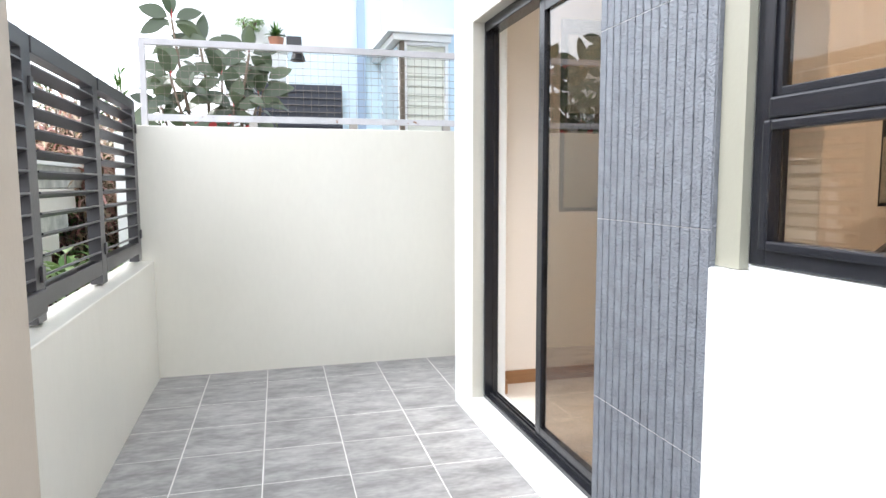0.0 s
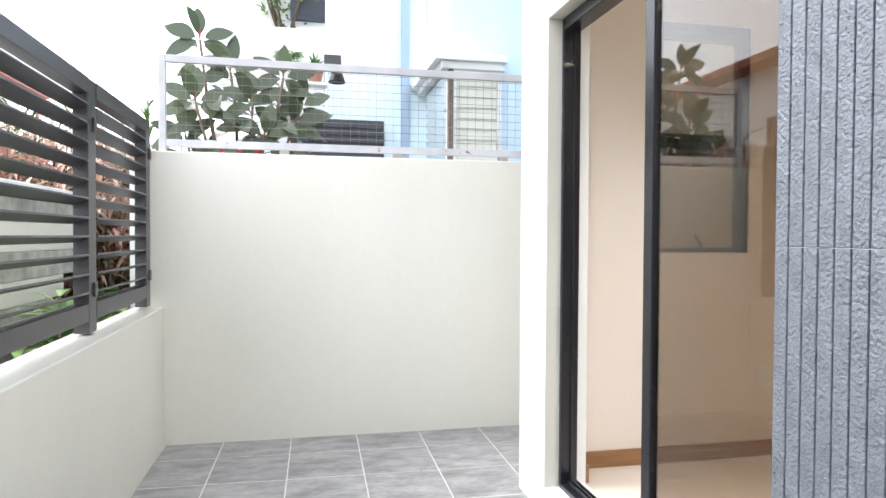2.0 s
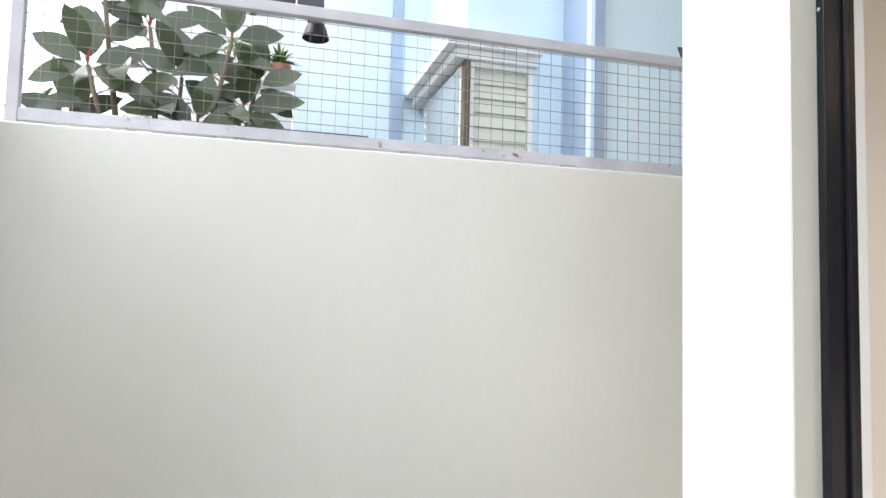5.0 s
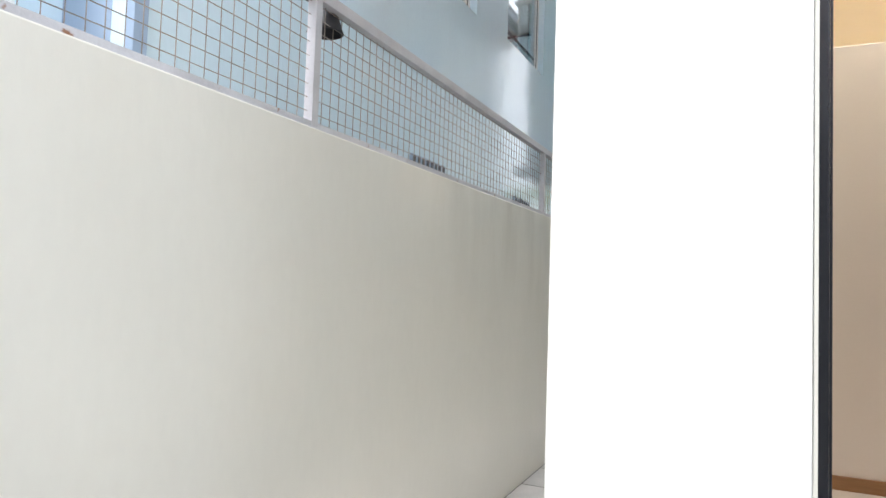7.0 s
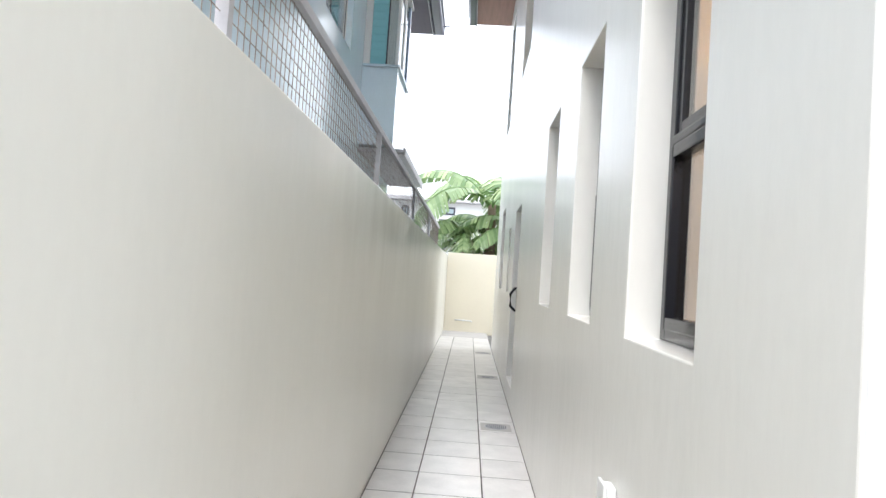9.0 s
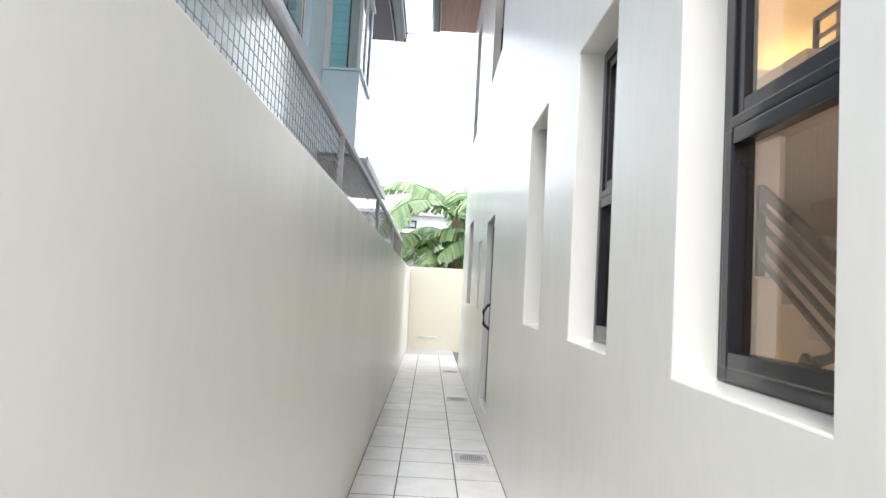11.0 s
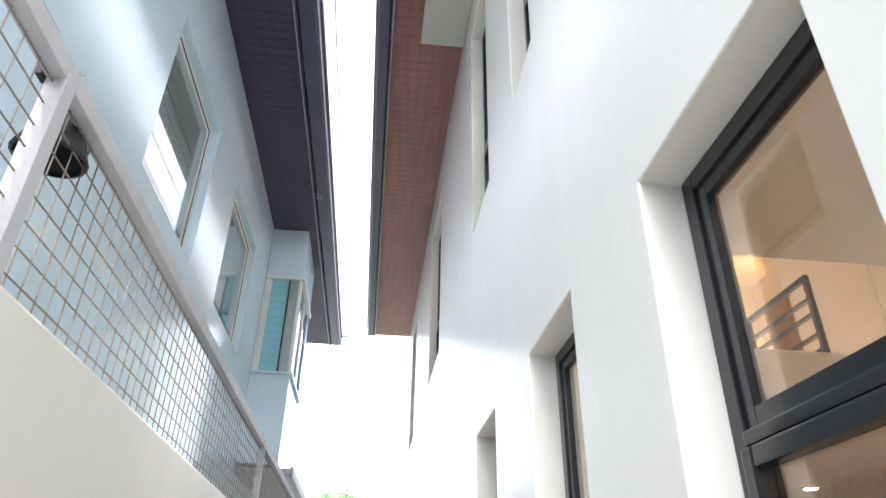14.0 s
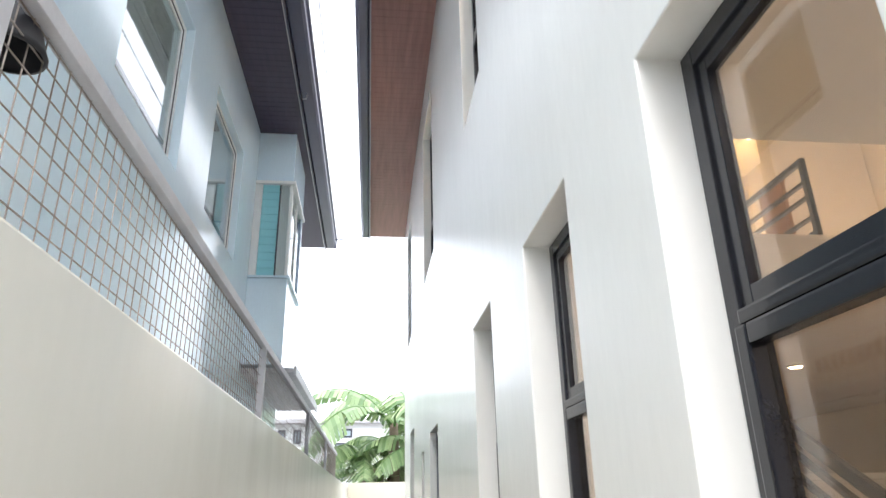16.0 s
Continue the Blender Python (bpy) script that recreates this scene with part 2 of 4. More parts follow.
def wall(name, axis, t0, t1, u0, u1, z0, z1, holes, material, kind="structure", parent=None, edge=0.006):
    """A wall with real openings. axis 'y': faces y, runs along x; axis 'x': faces x, runs along y. holes: (u0, u1, z0, z1)."""
    us = sorted({u0, u1, *[h[i] for h in holes for i in (0, 1) if u0 < h[i] < u1]})
    zs = sorted({z0, z1, *[h[i] for h in holes for i in (2, 3) if z0 < h[i] < z1]})
    bm = bmesh.new()
    vv = {}

    def v(u, z, t):
        k = (u, z, t)
        if k not in vv:
            vv[k] = bm.verts.new((u, t, z) if axis == "y" else (t, u, z))
        return vv[k]

    def solid(i, j):
        if not (0 <= i < len(us) - 1 and 0 <= j < len(zs) - 1):
            return False
        cu, cz = (us[i] + us[i + 1]) / 2, (zs[j] + zs[j + 1]) / 2
        return not any(h[0] < cu < h[1] and h[2] < cz < h[3] for h in holes)

    for i in range(len(us) - 1):
        for j in range(len(zs) - 1):
            if not solid(i, j):
                continue
            a, b, c, d = us[i], us[i + 1], zs[j], zs[j + 1]
            for t in (t0, t1):
                bm.faces.new([v(a, c, t), v(b, c, t), v(b, d, t), v(a, d, t)])
            if not solid(i - 1, j):
                bm.faces.new([v(a, c, t0), v(a, d, t0), v(a, d, t1), v(a, c, t1)])
            if not solid(i + 1, j):
                bm.faces.new([v(b, c, t0), v(b, d, t0), v(b, d, t1), v(b, c, t1)])
            if not solid(i, j - 1):
                bm.faces.new([v(a, c, t0), v(b, c, t0), v(b, c, t1), v(a, c, t1)])
            if not solid(i, j + 1):
                bm.faces.new([v(a, d, t0), v(b, d, t0), v(b, d, t1), v(a, d, t1)])
    ob = mesh_ob(name, bm, material, parent)
    if edge:
        md = ob.modifiers.new("worn_edge", "BEVEL")
        md.width, md.segments, md.limit_method = edge, 2, "ANGLE"
    if kind:
        ob["kind"] = kind
    return ob


def tube(bm, pts, r, seg=8):
    """A round bar along the points."""
    rings = []
    for i, p in enumerate(pts):
        p = Vector(p)
        a = Vector(pts[max(0, i - 1)])
        b = Vector(pts[min(len(pts) - 1, i + 1)])
        d = (b - a).normalized()
        s = d.cross(Vector((0, 0, 1)))
        s = s.normalized() if s.length > 0.05 else Vector((1, 0, 0))
        u = s.cross(d)
        rr = r[i] if isinstance(r, (list, tuple)) else r
        rings.append([bm.verts.new(p + (s * math.cos(k * math.tau / seg) + u * math.sin(k * math.tau / seg)) * rr) for k in range(seg)])
    for A, B in zip(rings, rings[1:]):
        for k in range(seg):
            bm.faces.new([A[k], A[(k + 1) % seg], B[(k + 1) % seg], B[k]])
    bm.faces.new(rings[0][::-1])
    bm.faces.new(rings[-1])


def empty(name, x, y, z, label="", category="", group=""):
    e = new(name)
    e.location = (x, y, z)
    return tagged(e, label, category, group)


def bx(name, dims, material, parent, bevel=0.0, label=""):
    """A box part in its parent's own metres: (x0, x1, y0, y1, z0, z1)."""
    return box(name, *dims, material, parent, bevel, label)


# ---------- the setting ----------
WALL_H = 1.73
ALLEY_END = 16.09
HOUSE_END = 12.9
EAVE = 5.94

ground = box("ground", -160, 160, -160, 160, -0.3, -0.06, M_GROUND)
tagged(ground, kind="structure")
bed = box("floor", -0.2, 2.3, -9.0, 0.0, -0.055, -0.0007, M_GROUT)
tagged(bed, kind="structure")
bed2 = box("floor_alley", 2.301, ALLEY_END, -1.0, 0.0, -0.055, -0.0026, M_GROUTA)
tagged(bed2, kind="structure")
tagged(box("floor_end", 14.705, ALLEY_END, -0.999, -0.001, -0.0025, -0.001, M_CEML), kind="structure")

wall_north = wall("wall_north", "y", 0.0, 0.32, -0.10, ALLEY_END + 0.15, -0.055, WALL_H, [], M_CREAM)
wall_west = wall("wall_west", "x", -0.17, -0.001, -9.0, -0.001, -0.055, 0.82, [], M_CREAM)
wall_alley_end = wall("wall_alley_end", "x", ALLEY_END, ALLEY_END + 0.15, -3.2, -0.001, -0.055, 1.80, [], M_YCREAM)

LOW = [(2.424, 3.02), (3.585, 4.151), (4.86, 5.42)]
SILL, HEAD = 1.118, 2.302
side_holes = [(a, b, SILL, HEAD) for a, b in LOW]
side_holes += [(7.50, 8.28, 0.2, 2.02), (9.0, 9.28, 1.11, 1.9), (10.55, 11.4, 1.125, 2.31)]
UP = [(3.812, 4.204), (4.865, 5.484), (7.60, 8.71), (10.95, 11.95)]
side_holes += [(a, b, 3.64, 5.48) for a, b in UP]
wall_side = wall("wall_house_side", "y", -1.15, -1.0, 1.845, HOUSE_END, -0.055, EAVE, side_holes, M_SIDE)

DOOR_Y = (-2.83, -1.352)
WIN_Y = (-4.75, -3.485)
front_holes = [(DOOR_Y[0], DOOR_Y[1], 0.13, 2.2), (WIN_Y[0], WIN_Y[1], 1.148, 2.2)]
wall_front = wall("wall_house_front", "x", 1.84, 2.04, -9.0, -1.004, -0.055, EAVE, front_holes, M_WHITE)
wall_plinth = wall("wall_front_plinth", "x", 1.79, 1.838, -9.0, -3.40, -0.055, 1.134, [], M_WHITE)
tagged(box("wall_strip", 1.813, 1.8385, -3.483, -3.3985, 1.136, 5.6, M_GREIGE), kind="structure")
wall_back = wall("wall_house_back", "x", HOUSE_END - 0.17, HOUSE_END - 0.001, -9.0, -1.151, -0.055, EAVE, [], M_SIDE)
wall_south = wall("wall_house_south", "y", -9.17, -9.0, -0.17, HOUSE_END, -0.055, EAVE, [], M_SIDE)
pier = wall("gate_pier", "x", -0.02, 0.31, -3.75, -3.42, -0.055, 2.6, [], M_TAN)

# added thin linings; the shade of the door recess is put into their greige
tagged(box("reveal_shade", 1.8405, 1.9055, -1.357, -1.3522, 0.13, 2.2, M_REVEAL), kind="structure")
tagged(box("head_shade", 1.8405, 1.9055, -2.83, -1.3575, 2.195, 2.1998, M_REVEAL), kind="structure")

# inside of the house
floor_in = box("floor_interior", 2.04, HOUSE_END - 0.17, -9.0, -1.17, 0.05, 0.13, M_FLOORIN)
tagged(floor_in, kind="structure")
ceil_in = box("ceiling", 2.04, 4.0, -6.04, -1.19, 2.72, 2.9, M_CEIL)
tagged(ceil_in, kind="structure")
ceil_up = box("ceiling_upper", 1.84, HOUSE_END, -9.0, -1.0, EAVE, EAVE + 0.2, M_CEIL)
tagged(ceil_up, kind="structure")
inner_lining = wall("wall_interior_lining", "y", -1.165, -1.152, 2.042, 7.0, 0.13, 2.72, [(a + 0.022, b - 0.024, SILL + 0.048, HEAD - 0.004) for a, b in LOW], M_INNER, edge=0)
wall_room = wall("wall_room_south", "y", -6.2, -6.05, 2.04, 12.3, 0.13, EAVE, [], M_INNER)
wall_room2 = wall("wall_room_east", "x", 10.2, 10.32, -6.05, -1.19, 0.13, EAVE, [], M_INNER)
wall_block = wall("wall_stair_block", "x", 5.3, 5.42, -2.5, -1.19, 0.13, 2.719, [], M_INNER)
floor_landing = box("floor_landing", 4.5, 10.19, -6.04, -2.15, 2.32, 2.53, M_INNER)
tagged(floor_landing, kind="structure")
base_in = box("baseboard", 2.06, 5.29, -1.18, -1.166, 0.13, 0.21, M_WOOD, bevel=0.003)
base_in2 = box("baseboard_block", 5.28, 5.296, -2.5, -1.203, 0.13, 0.21, M_WOOD, bevel=0.003)
base_in3 = box("baseboard_jamb", 2.042, 2.056, -1.35, -1.203, 0.13, 0.21, M_WOOD, bevel=0.003)
for b in (base_in, base_in2, base_in3):
    tagged(b, kind="structure")

# neighbour's house
NX = 9.42
NY = 1.05
NWIN = [(5.15, 6.41, 3.76, 5.06), (7.28, 8.59, 3.845, 5.15)]
n_wall = wall("neighbour_wall", "y", 1.05, 1.22, 2.75, 12.6, -0.055, EAVE, NWIN, M_BLUE)
# return wall and pilasters get a darker grey-blue than the front wall
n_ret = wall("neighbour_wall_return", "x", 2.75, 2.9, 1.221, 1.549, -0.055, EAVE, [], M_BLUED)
n_rec = wall("neighbour_wall_recess", "y", 1.55, 1.70, 2.06, 2.95, -0.055, 8.0, [(2.06, 2.52, 1.3, 2.69)], M_BLUE)
n_rec2 = wall("neighbour_wall_bay_flank", "x", 2.06, 2.16, 1.701, 2.699, -0.055, 8.0, [(1.72, 2.5, 1.3, 2.66)], M_BLUE)
n_far = wall("neighbour_wall_far", "y", 2.7, 2.85, 1.03, 4.0, -0.055, 9.0, [], M_BLUE)
n_back = wall("neighbour_wall_end", "x", 12.45, 12.6, 1.221, 9.0, -0.055, EAVE, [], M_BLUE)
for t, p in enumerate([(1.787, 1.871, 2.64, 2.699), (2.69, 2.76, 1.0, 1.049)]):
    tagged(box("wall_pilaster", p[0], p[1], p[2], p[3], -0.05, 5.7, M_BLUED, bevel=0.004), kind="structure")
tagged(box("neighbour_roof", 2.4, 13.4, 1.0, 9.0, 6.1, 6.25, M_CEIL), kind="structure")


# ---------- joinery ----------
def bars(bm, axis, t0, t1, u0, u1, z0, z1, w, bevel=0.003):
    """Four bars round an opening, mitred as butted profiles."""
    def b(a, c, d, e):
        if axis == "y":
            add_box(bm, a, c, t0, t1, d, e, bevel)
        else:
            add_box(bm, t0, t1, a, c, d, e, bevel)
    b(u0, u0 + w, z0, z1)
    b(u1 - w, u1, z0, z1)
    b(u0 + w, u1 - w, z0, z0 + w)
    b(u0 + w, u1 - w, z1 - w, z1)


def pane(name, axis, t, u0, u1, z0, z1, material, parent, thick=0.005):
    dims = (u0, u1, t, t + thick, z0, z1) if axis == "y" else (t, t + thick, u0, u1, z0, z1)
    p = box(name, *dims, material, parent)
    return p


def window(name, axis, out, sign, u0, u1, z0, z1, rail=None, w=0.042, frame_m=None, glass=None, handle=True, label="", bead=None, sash=0.038, trim=0.02):
    """An aluminium window in an opening. out: the outer face of its frame; sign: the way indoors."""
    fm, gm = frame_m or M_BLACK, glass or M_GLASS
    um, e = (u0 + u1) / 2, 0.002
    win = new(name)
    win.location = (um, out, z0) if axis == "y" else (out, um, z0)
    win["kind"] = "structure"
    loc = win.location.copy()

    def fix(ob):
        ob.parent = win
        ob.matrix_parent_inverse = Matrix.Translation(-loc)
        return ob

    def span(a, b):
        return (min(out + sign * a, out + sign * b), max(out + sign * a, out + sign * b))

    bm = bmesh.new()
    t0, t1 = span(0, 0.055)
    bars(bm, axis, t0, t1, u0 + e, u1 - e, z0 + e, z1 - e, w)
    fix(mesh_ob("window_frame", bm, fm))
    inner = (u0 + w, u1 - w)
    if rail:
        r0, r1 = rail
        t0, t1 = span(-0.006, 0.052)
        dims = (inner[0], inner[1], t0, t1, r0, r1) if axis == "y" else (t0, t1, inner[0], inner[1], r0, r1)
        fix(box("transom_rail", *dims, fm, None, 0.006))
        bm = bmesh.new()
        t0, t1 = span(-0.01, 0.03)
        bars(bm, axis, t0, t1, inner[0] - 0.012, inner[1] + 0.012, z0 + w - 0.012, r0 - 0.002, sash, 0.006)
        fix(mesh_ob("opening_sash", bm, fm))
        bm = bmesh.new()
        t0, t1 = span(0.008, 0.035)
        bars(bm, axis, t0, t1, inner[0] + 0.001, inner[1] - 0.001, r1 + 0.001, z1 - w - 0.001, trim, 0.002)
        fix(mesh_ob("glazing_bead", bm, fm))
        tt = span(0.018, 0.023)[0]
        fix(pane("pane", axis, tt, inner[0] + 0.021, inner[1] - 0.021, z0 + w - 0.012 + sash - 0.003, r0 - sash, gm, None))
        fix(pane("pane", axis, tt, inner[0] + 0.018, inner[1] - 0.018, r1 + 0.018, z1 - w - 0.018, gm, None))
        if handle:
            bm = bmesh.new()
            hz, ht = z0 + w + 0.03, out + sign * 0.05
            pts = [(um, ht, hz), (um, ht + sign * 0.03, hz + 0.01), (um - 0.05, ht + sign * 0.035, hz + 0.06)]
            if axis == "x":
                pts = [(p[1], p[0], p[2]) for p in pts]
            tube(bm, pts, [0.012, 0.01, 0.008])
            fix(mesh_ob("handle", bm, M_BLACK, smooth=True))
    else:
        bm = bmesh.new()
        t0, t1 = span(0.004, 0.034)
        bars(bm, axis, t0, t1, inner[0] + 0.001, inner[1] - 0.001, z0 + w + 0.001, z1 - w - 0.001, 0.03 if not bead else 0.008, 0.002)
        fix(mesh_ob("glazing_bead", bm, bead or fm))
        if bead:
            bm = bmesh.new()
            t0, t1 = span(0.010, 0.040)
            bars(bm, axis, t0, t1, inner[0] + 0.0095, inner[1] - 0.0095, z0 + w + 0.0095, z1 - w - 0.0095, 0.03, 0.002)
            fix(mesh_ob("inner_sash", bm, fm))
        tt = span(0.016, 0.021)[0]
        fix(pane("pane", axis, tt, inner[0] + 0.028, inner[1] - 0.028, z0 + w + 0.028, z1 - w - 0.028, gm, None))
    return win


for k, (a, b) in enumerate(LOW):
    window("window_%d" % (k + 1), "y", -1.103, -1, a, b, SILL, HEAD, rail=(1.69, 1.718), w=0.045, trim=0.036)
for k, (a, b) in enumerate(UP):
    window("window_%d" % (k + 4), "y", -1.088, -1, a, b, 3.64, 5.48, rail=(4.28, 4.34), handle=False)
window("window_8", "y", -1.07, -1, 9.0, 9.28, 1.11, 1.9)
window("window_9", "y", -1.07, -1, 10.55, 11.4, 1.125, 2.31)
window("window_10", "x", 1.835, 1, WIN_Y[0], WIN_Y[1], 1.148, 2.2, rail=(1.482, 1.53), w=0.05, sash=0.024)


def sliding_door():
    door = new("door_1")
    door["kind"] = "structure"
    y0, y1, z0, z1 = DOOR_Y[0] + 0.002, DOOR_Y[1] - 0.002, 0.132, 2.198
    bm = bmesh.new()
    add_box(bm, 1.906, 1.985, y1 - 0.022, y1, z0, z1, 0.003)
    add_box(bm, 1.906, 1.972, y0, y0 + 0.036, z0, z1, 0.003)
    add_box(bm, 1.906, 1.985, y0 + 0.036, y1 - 0.022, z1 - 0.055, z1, 0.003)
    mesh_ob("door_frame", bm, M_BLACK, door)
    bm = bmesh.new()
    add_box(bm, 1.95, 1.958, y1 - 0.030, y1 - 0.023, z0 + 0.04, z1 - 0.056, 0.002)
    mesh_ob("jamb_channel", bm, M_BLACK, door)
    bm = bmesh.new()
    add_box(bm, 1.904, 1.974, y0 + 0.037, y1 - 0.023, z0, z0 + 0.02, 0.002)
    for x in (1.93, 1.95, 1.968):
        add_box(bm, x - 0.003, x + 0.003, y0 + 0.056, y1 - 0.056, z0 + 0.018, z0 + 0.042, 0.001)
    mesh_ob("door_sill_track", bm, M_BLACK, door)
    for z in (0.66, 1.80):
        bm = bmesh.new()
        bmesh.ops.create_cone(bm, cap_ends=True, segments=10, radius1=0.004, radius2=0.003, depth=0.003, matrix=pose(1.9045, y1 - 0.011, z, 0, 90, 0))
        mesh_ob("screw", bm, M_STEEL, door)
    leaf = new("door_leaf")
    leaf.parent = door
    a, b = y0 + 0.037, -2.02
    bm = bmesh.new()
    bars(bm, "x", 1.934, 1.966, a, b, z0 + 0.025, z1 - 0.057, 0.058, 0.004)
    mesh_ob("stile", bm, M_BLACK, leaf)
    pane("pane", "x", 1.948, a + 0.056, b - 0.056, z0 + 0.08, z1 - 0.112, M_GLASSD, leaf)
    return door


sliding_door()


def utility_door():
    door = new("door_2")
    door["kind"] = "structure"
    bm = bmesh.new()
    bars(bm, "y", -1.15, -1.06, 7.502, 8.278, 0.202, 2.018, 0.04)
    mesh_ob("door_frame", bm, M_DOOR, door)
    box("door_leaf", 7.545, 8.235, -1.12, -1.08, 0.245, 1.975, M_DOOR, door, 0.004)
    bm = bmesh.new()
    pts = [(7.63, -1.079, 0.95), (7.63, -1.0, 0.96), (7.63, -0.955, 1.0), (7.63, -0.95, 1.12), (7.63, -0.99, 1.18), (7.63, -1.079, 1.19)]
    tube(bm, pts, 0.014)
    mesh_ob("door_handle", bm, M_BLACK, door, "black metal pull handle", smooth=True)


utility_door()


# ---------- stone cladding beside the door ----------
def cladding():
    """Ribbed stone slabs, 0.6 m high, each with twelve ribs."""
    panel = new("wall_cladding")
    panel["kind"] = "structure"
    y0, y1, n = -3.394, -2.822, 14
    meshes = {}
    z = 0.022
    k = 0
    while z < 5.6:
        bm = bmesh.new()
        add_box(bm, 1.807, 1.838, y0 + 0.001, y1 - 0.001, 0, 0.5997)
        w = (y1 - y0) / n
        for i in range(n):
            a = y0 + i * w + 0.003
            add_box(bm, 1.799, 1.8075, a, a + w - 0.0045, 0.0003, 0.5995, 0.0025)
        ob = mesh_ob("slab", bm, M_SLATE, panel)
        ob.location.z = z
        box("joint", 1.7995, 1.8375, y0 + 0.002, y1 - 0.002, z + 0.59985, z + 0.6008, M_STEEL, panel)
        z += 0.601
        k += 1
    box("joint", 1.80, 1.8375, y0 - 0.004, y0, 0.0, 5.6, M_SLATE, panel)
    box("skirting", 1.80, 1.8375, y0 + 0.001, y1 - 0.001, 0.0, 0.02, M_SLATE, panel)


cladding()

# ---------- eaves ----------
def plank_soffit(name, x0, x1, y0, y1, z0, z1, material, pitch=0.1):
    """A boarded soffit: narrow boards across it, with fine recessed joints."""
    bm = bmesh.new()
    add_box(bm, x0, x1, y0, y1, z0 + 0.006, z1)
    n = max(1, round((x1 - x0) / pitch))
    w = (x1 - x0) / n
    for i in range(n):
        add_box(bm, x0 + i * w + 0.0015, x0 + (i + 1) * w - 0.0015, y0, y1, z0, z0 + 0.0055)
    return mesh_ob(name, bm, material)


soffit = plank_soffit("eave_soffit", 5.92, HOUSE_END, -0.998, -0.37, EAVE - 0.02, EAVE + 0.1, M_SOFFB)
tagged(soffit, kind="structure")
soffit2 = plank_soffit("eave_soffit_front", 1.6, 5.919, -0.998, -0.37, EAVE - 0.02, EAVE + 0.1, M_SOFFB)
tagged(soffit2, kind="structure")
# the beam's beige shading is put into its colour
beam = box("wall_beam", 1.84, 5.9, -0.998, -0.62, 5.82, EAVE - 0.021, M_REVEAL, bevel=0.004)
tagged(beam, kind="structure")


def gutter(name, x0, x1, y, z, side, label, k=1.0):
    """A rolled eaves gutter with its fascia behind it; side: which way it hangs out."""
    g = empty(name, 0, 0, 0, label, "roof gutter")
    box("fascia", x0, x1, y, y + side * 0.02, z - 0.03, z + 0.16, M_GUTTER, g, 0.003)
    prof = [(0.021, 0.15), (0.021, 0.02), (0.035, 0.0), (0.12, 0.0), (0.14, 0.02), (0.14, 0.12), (0.155, 0.13), (0.155, 0.15)]
    bm = bmesh.new()
    prof = [(a if a < 0.03 else 0.021 + (a - 0.021) * k, b) for a, b in prof]
    rows = [[bm.verts.new((x, y + side * a, z + b)) for a, b in prof] for x in (x0, x1)]
    for i in range(len(prof) - 1):
        bm.faces.new([rows[0][i], rows[0][i + 1], rows[1][i + 1], rows[1][i]])
    ob = mesh_ob("trough", bm, M_GUTTER, g)
    md = ob.modifiers.new("sheet", "SOLIDIFY")
    md.thickness = 0.003
    bm = bmesh.new()
    e = 0.021 + 0.137 * k
    tube(bm, [(x0, y + side * e, z + 0.152), (x1, y + side * e, z + 0.152)], 0.007)
    mesh_ob("rolled_edge", bm, M_STEEL, g, smooth=True)
    bm = bmesh.new()
    tube(bm, [(x0, y + side * 0.004, z - 0.038), (x1, y + side * 0.004, z - 0.038)], 0.005)
    mesh_ob("drip_bead", bm, M_STEEL, g, smooth=True)
    for a in (x0, x1):
        box("end_cap", a - 0.002, a + 0.002, min(y + side * 0.022, y + side * (e - 0.01)), max(y + side * 0.022, y + side * (e - 0.01)), z, z + 0.14, M_GUTTER, g)
    return g


gutter("roof_gutter", 2.0, HOUSE_END, -0.37, EAVE - 0.04, 1, "charcoal metal eaves gutter along the red-brown soffit")
n_soffit = plank_soffit("neighbour_soffit", 2.4, 13.5, 0.48, 1.048, 5.92, 6.04, M_SOFFD)
tagged(n_soffit, kind="structure")
n_soffit2 = plank_soffit("neighbour_soffit_bay", 12.601, 13.5, 1.049, 9.0, 5.92, 6.04, M_SOFFD)
tagged(n_soffit2, kind="structure")
g2 = gutter("roof_gutter", 2.4, 13.52, 0.479, 5.92, -1, "charcoal metal gutter under the dark neighbouring eave", 1.5)
bm = bmesh.new()
tube(bm, [(8.5, 0.46, 5.91), (8.53, 0.43, 5.86), (8.53, 0.39, 5.87), (8.5, 0.37, 5.92)], 0.008)
mesh_ob("hook", bm, M_STEEL, g2, smooth=True)


cable = empty("cable", 0, 0, 0, "thin dark service cable along the neighbouring gutter", "cable")
bm = bmesh.new()
tube(bm, [(2.4 + 0.9 * i, 0.13 + 0.004 * math.sin(i * 1.7), 5.94) for i in range(13)], 0.006, 6)
mesh_ob("wire", bm, M_GUTTER, cable, smooth=True)
for x in (2.5, 13.15):
    box("bracket", x - 0.01, x + 0.01, 0.125, 0.27, 5.942, 5.96, M_GUTTER, cable)


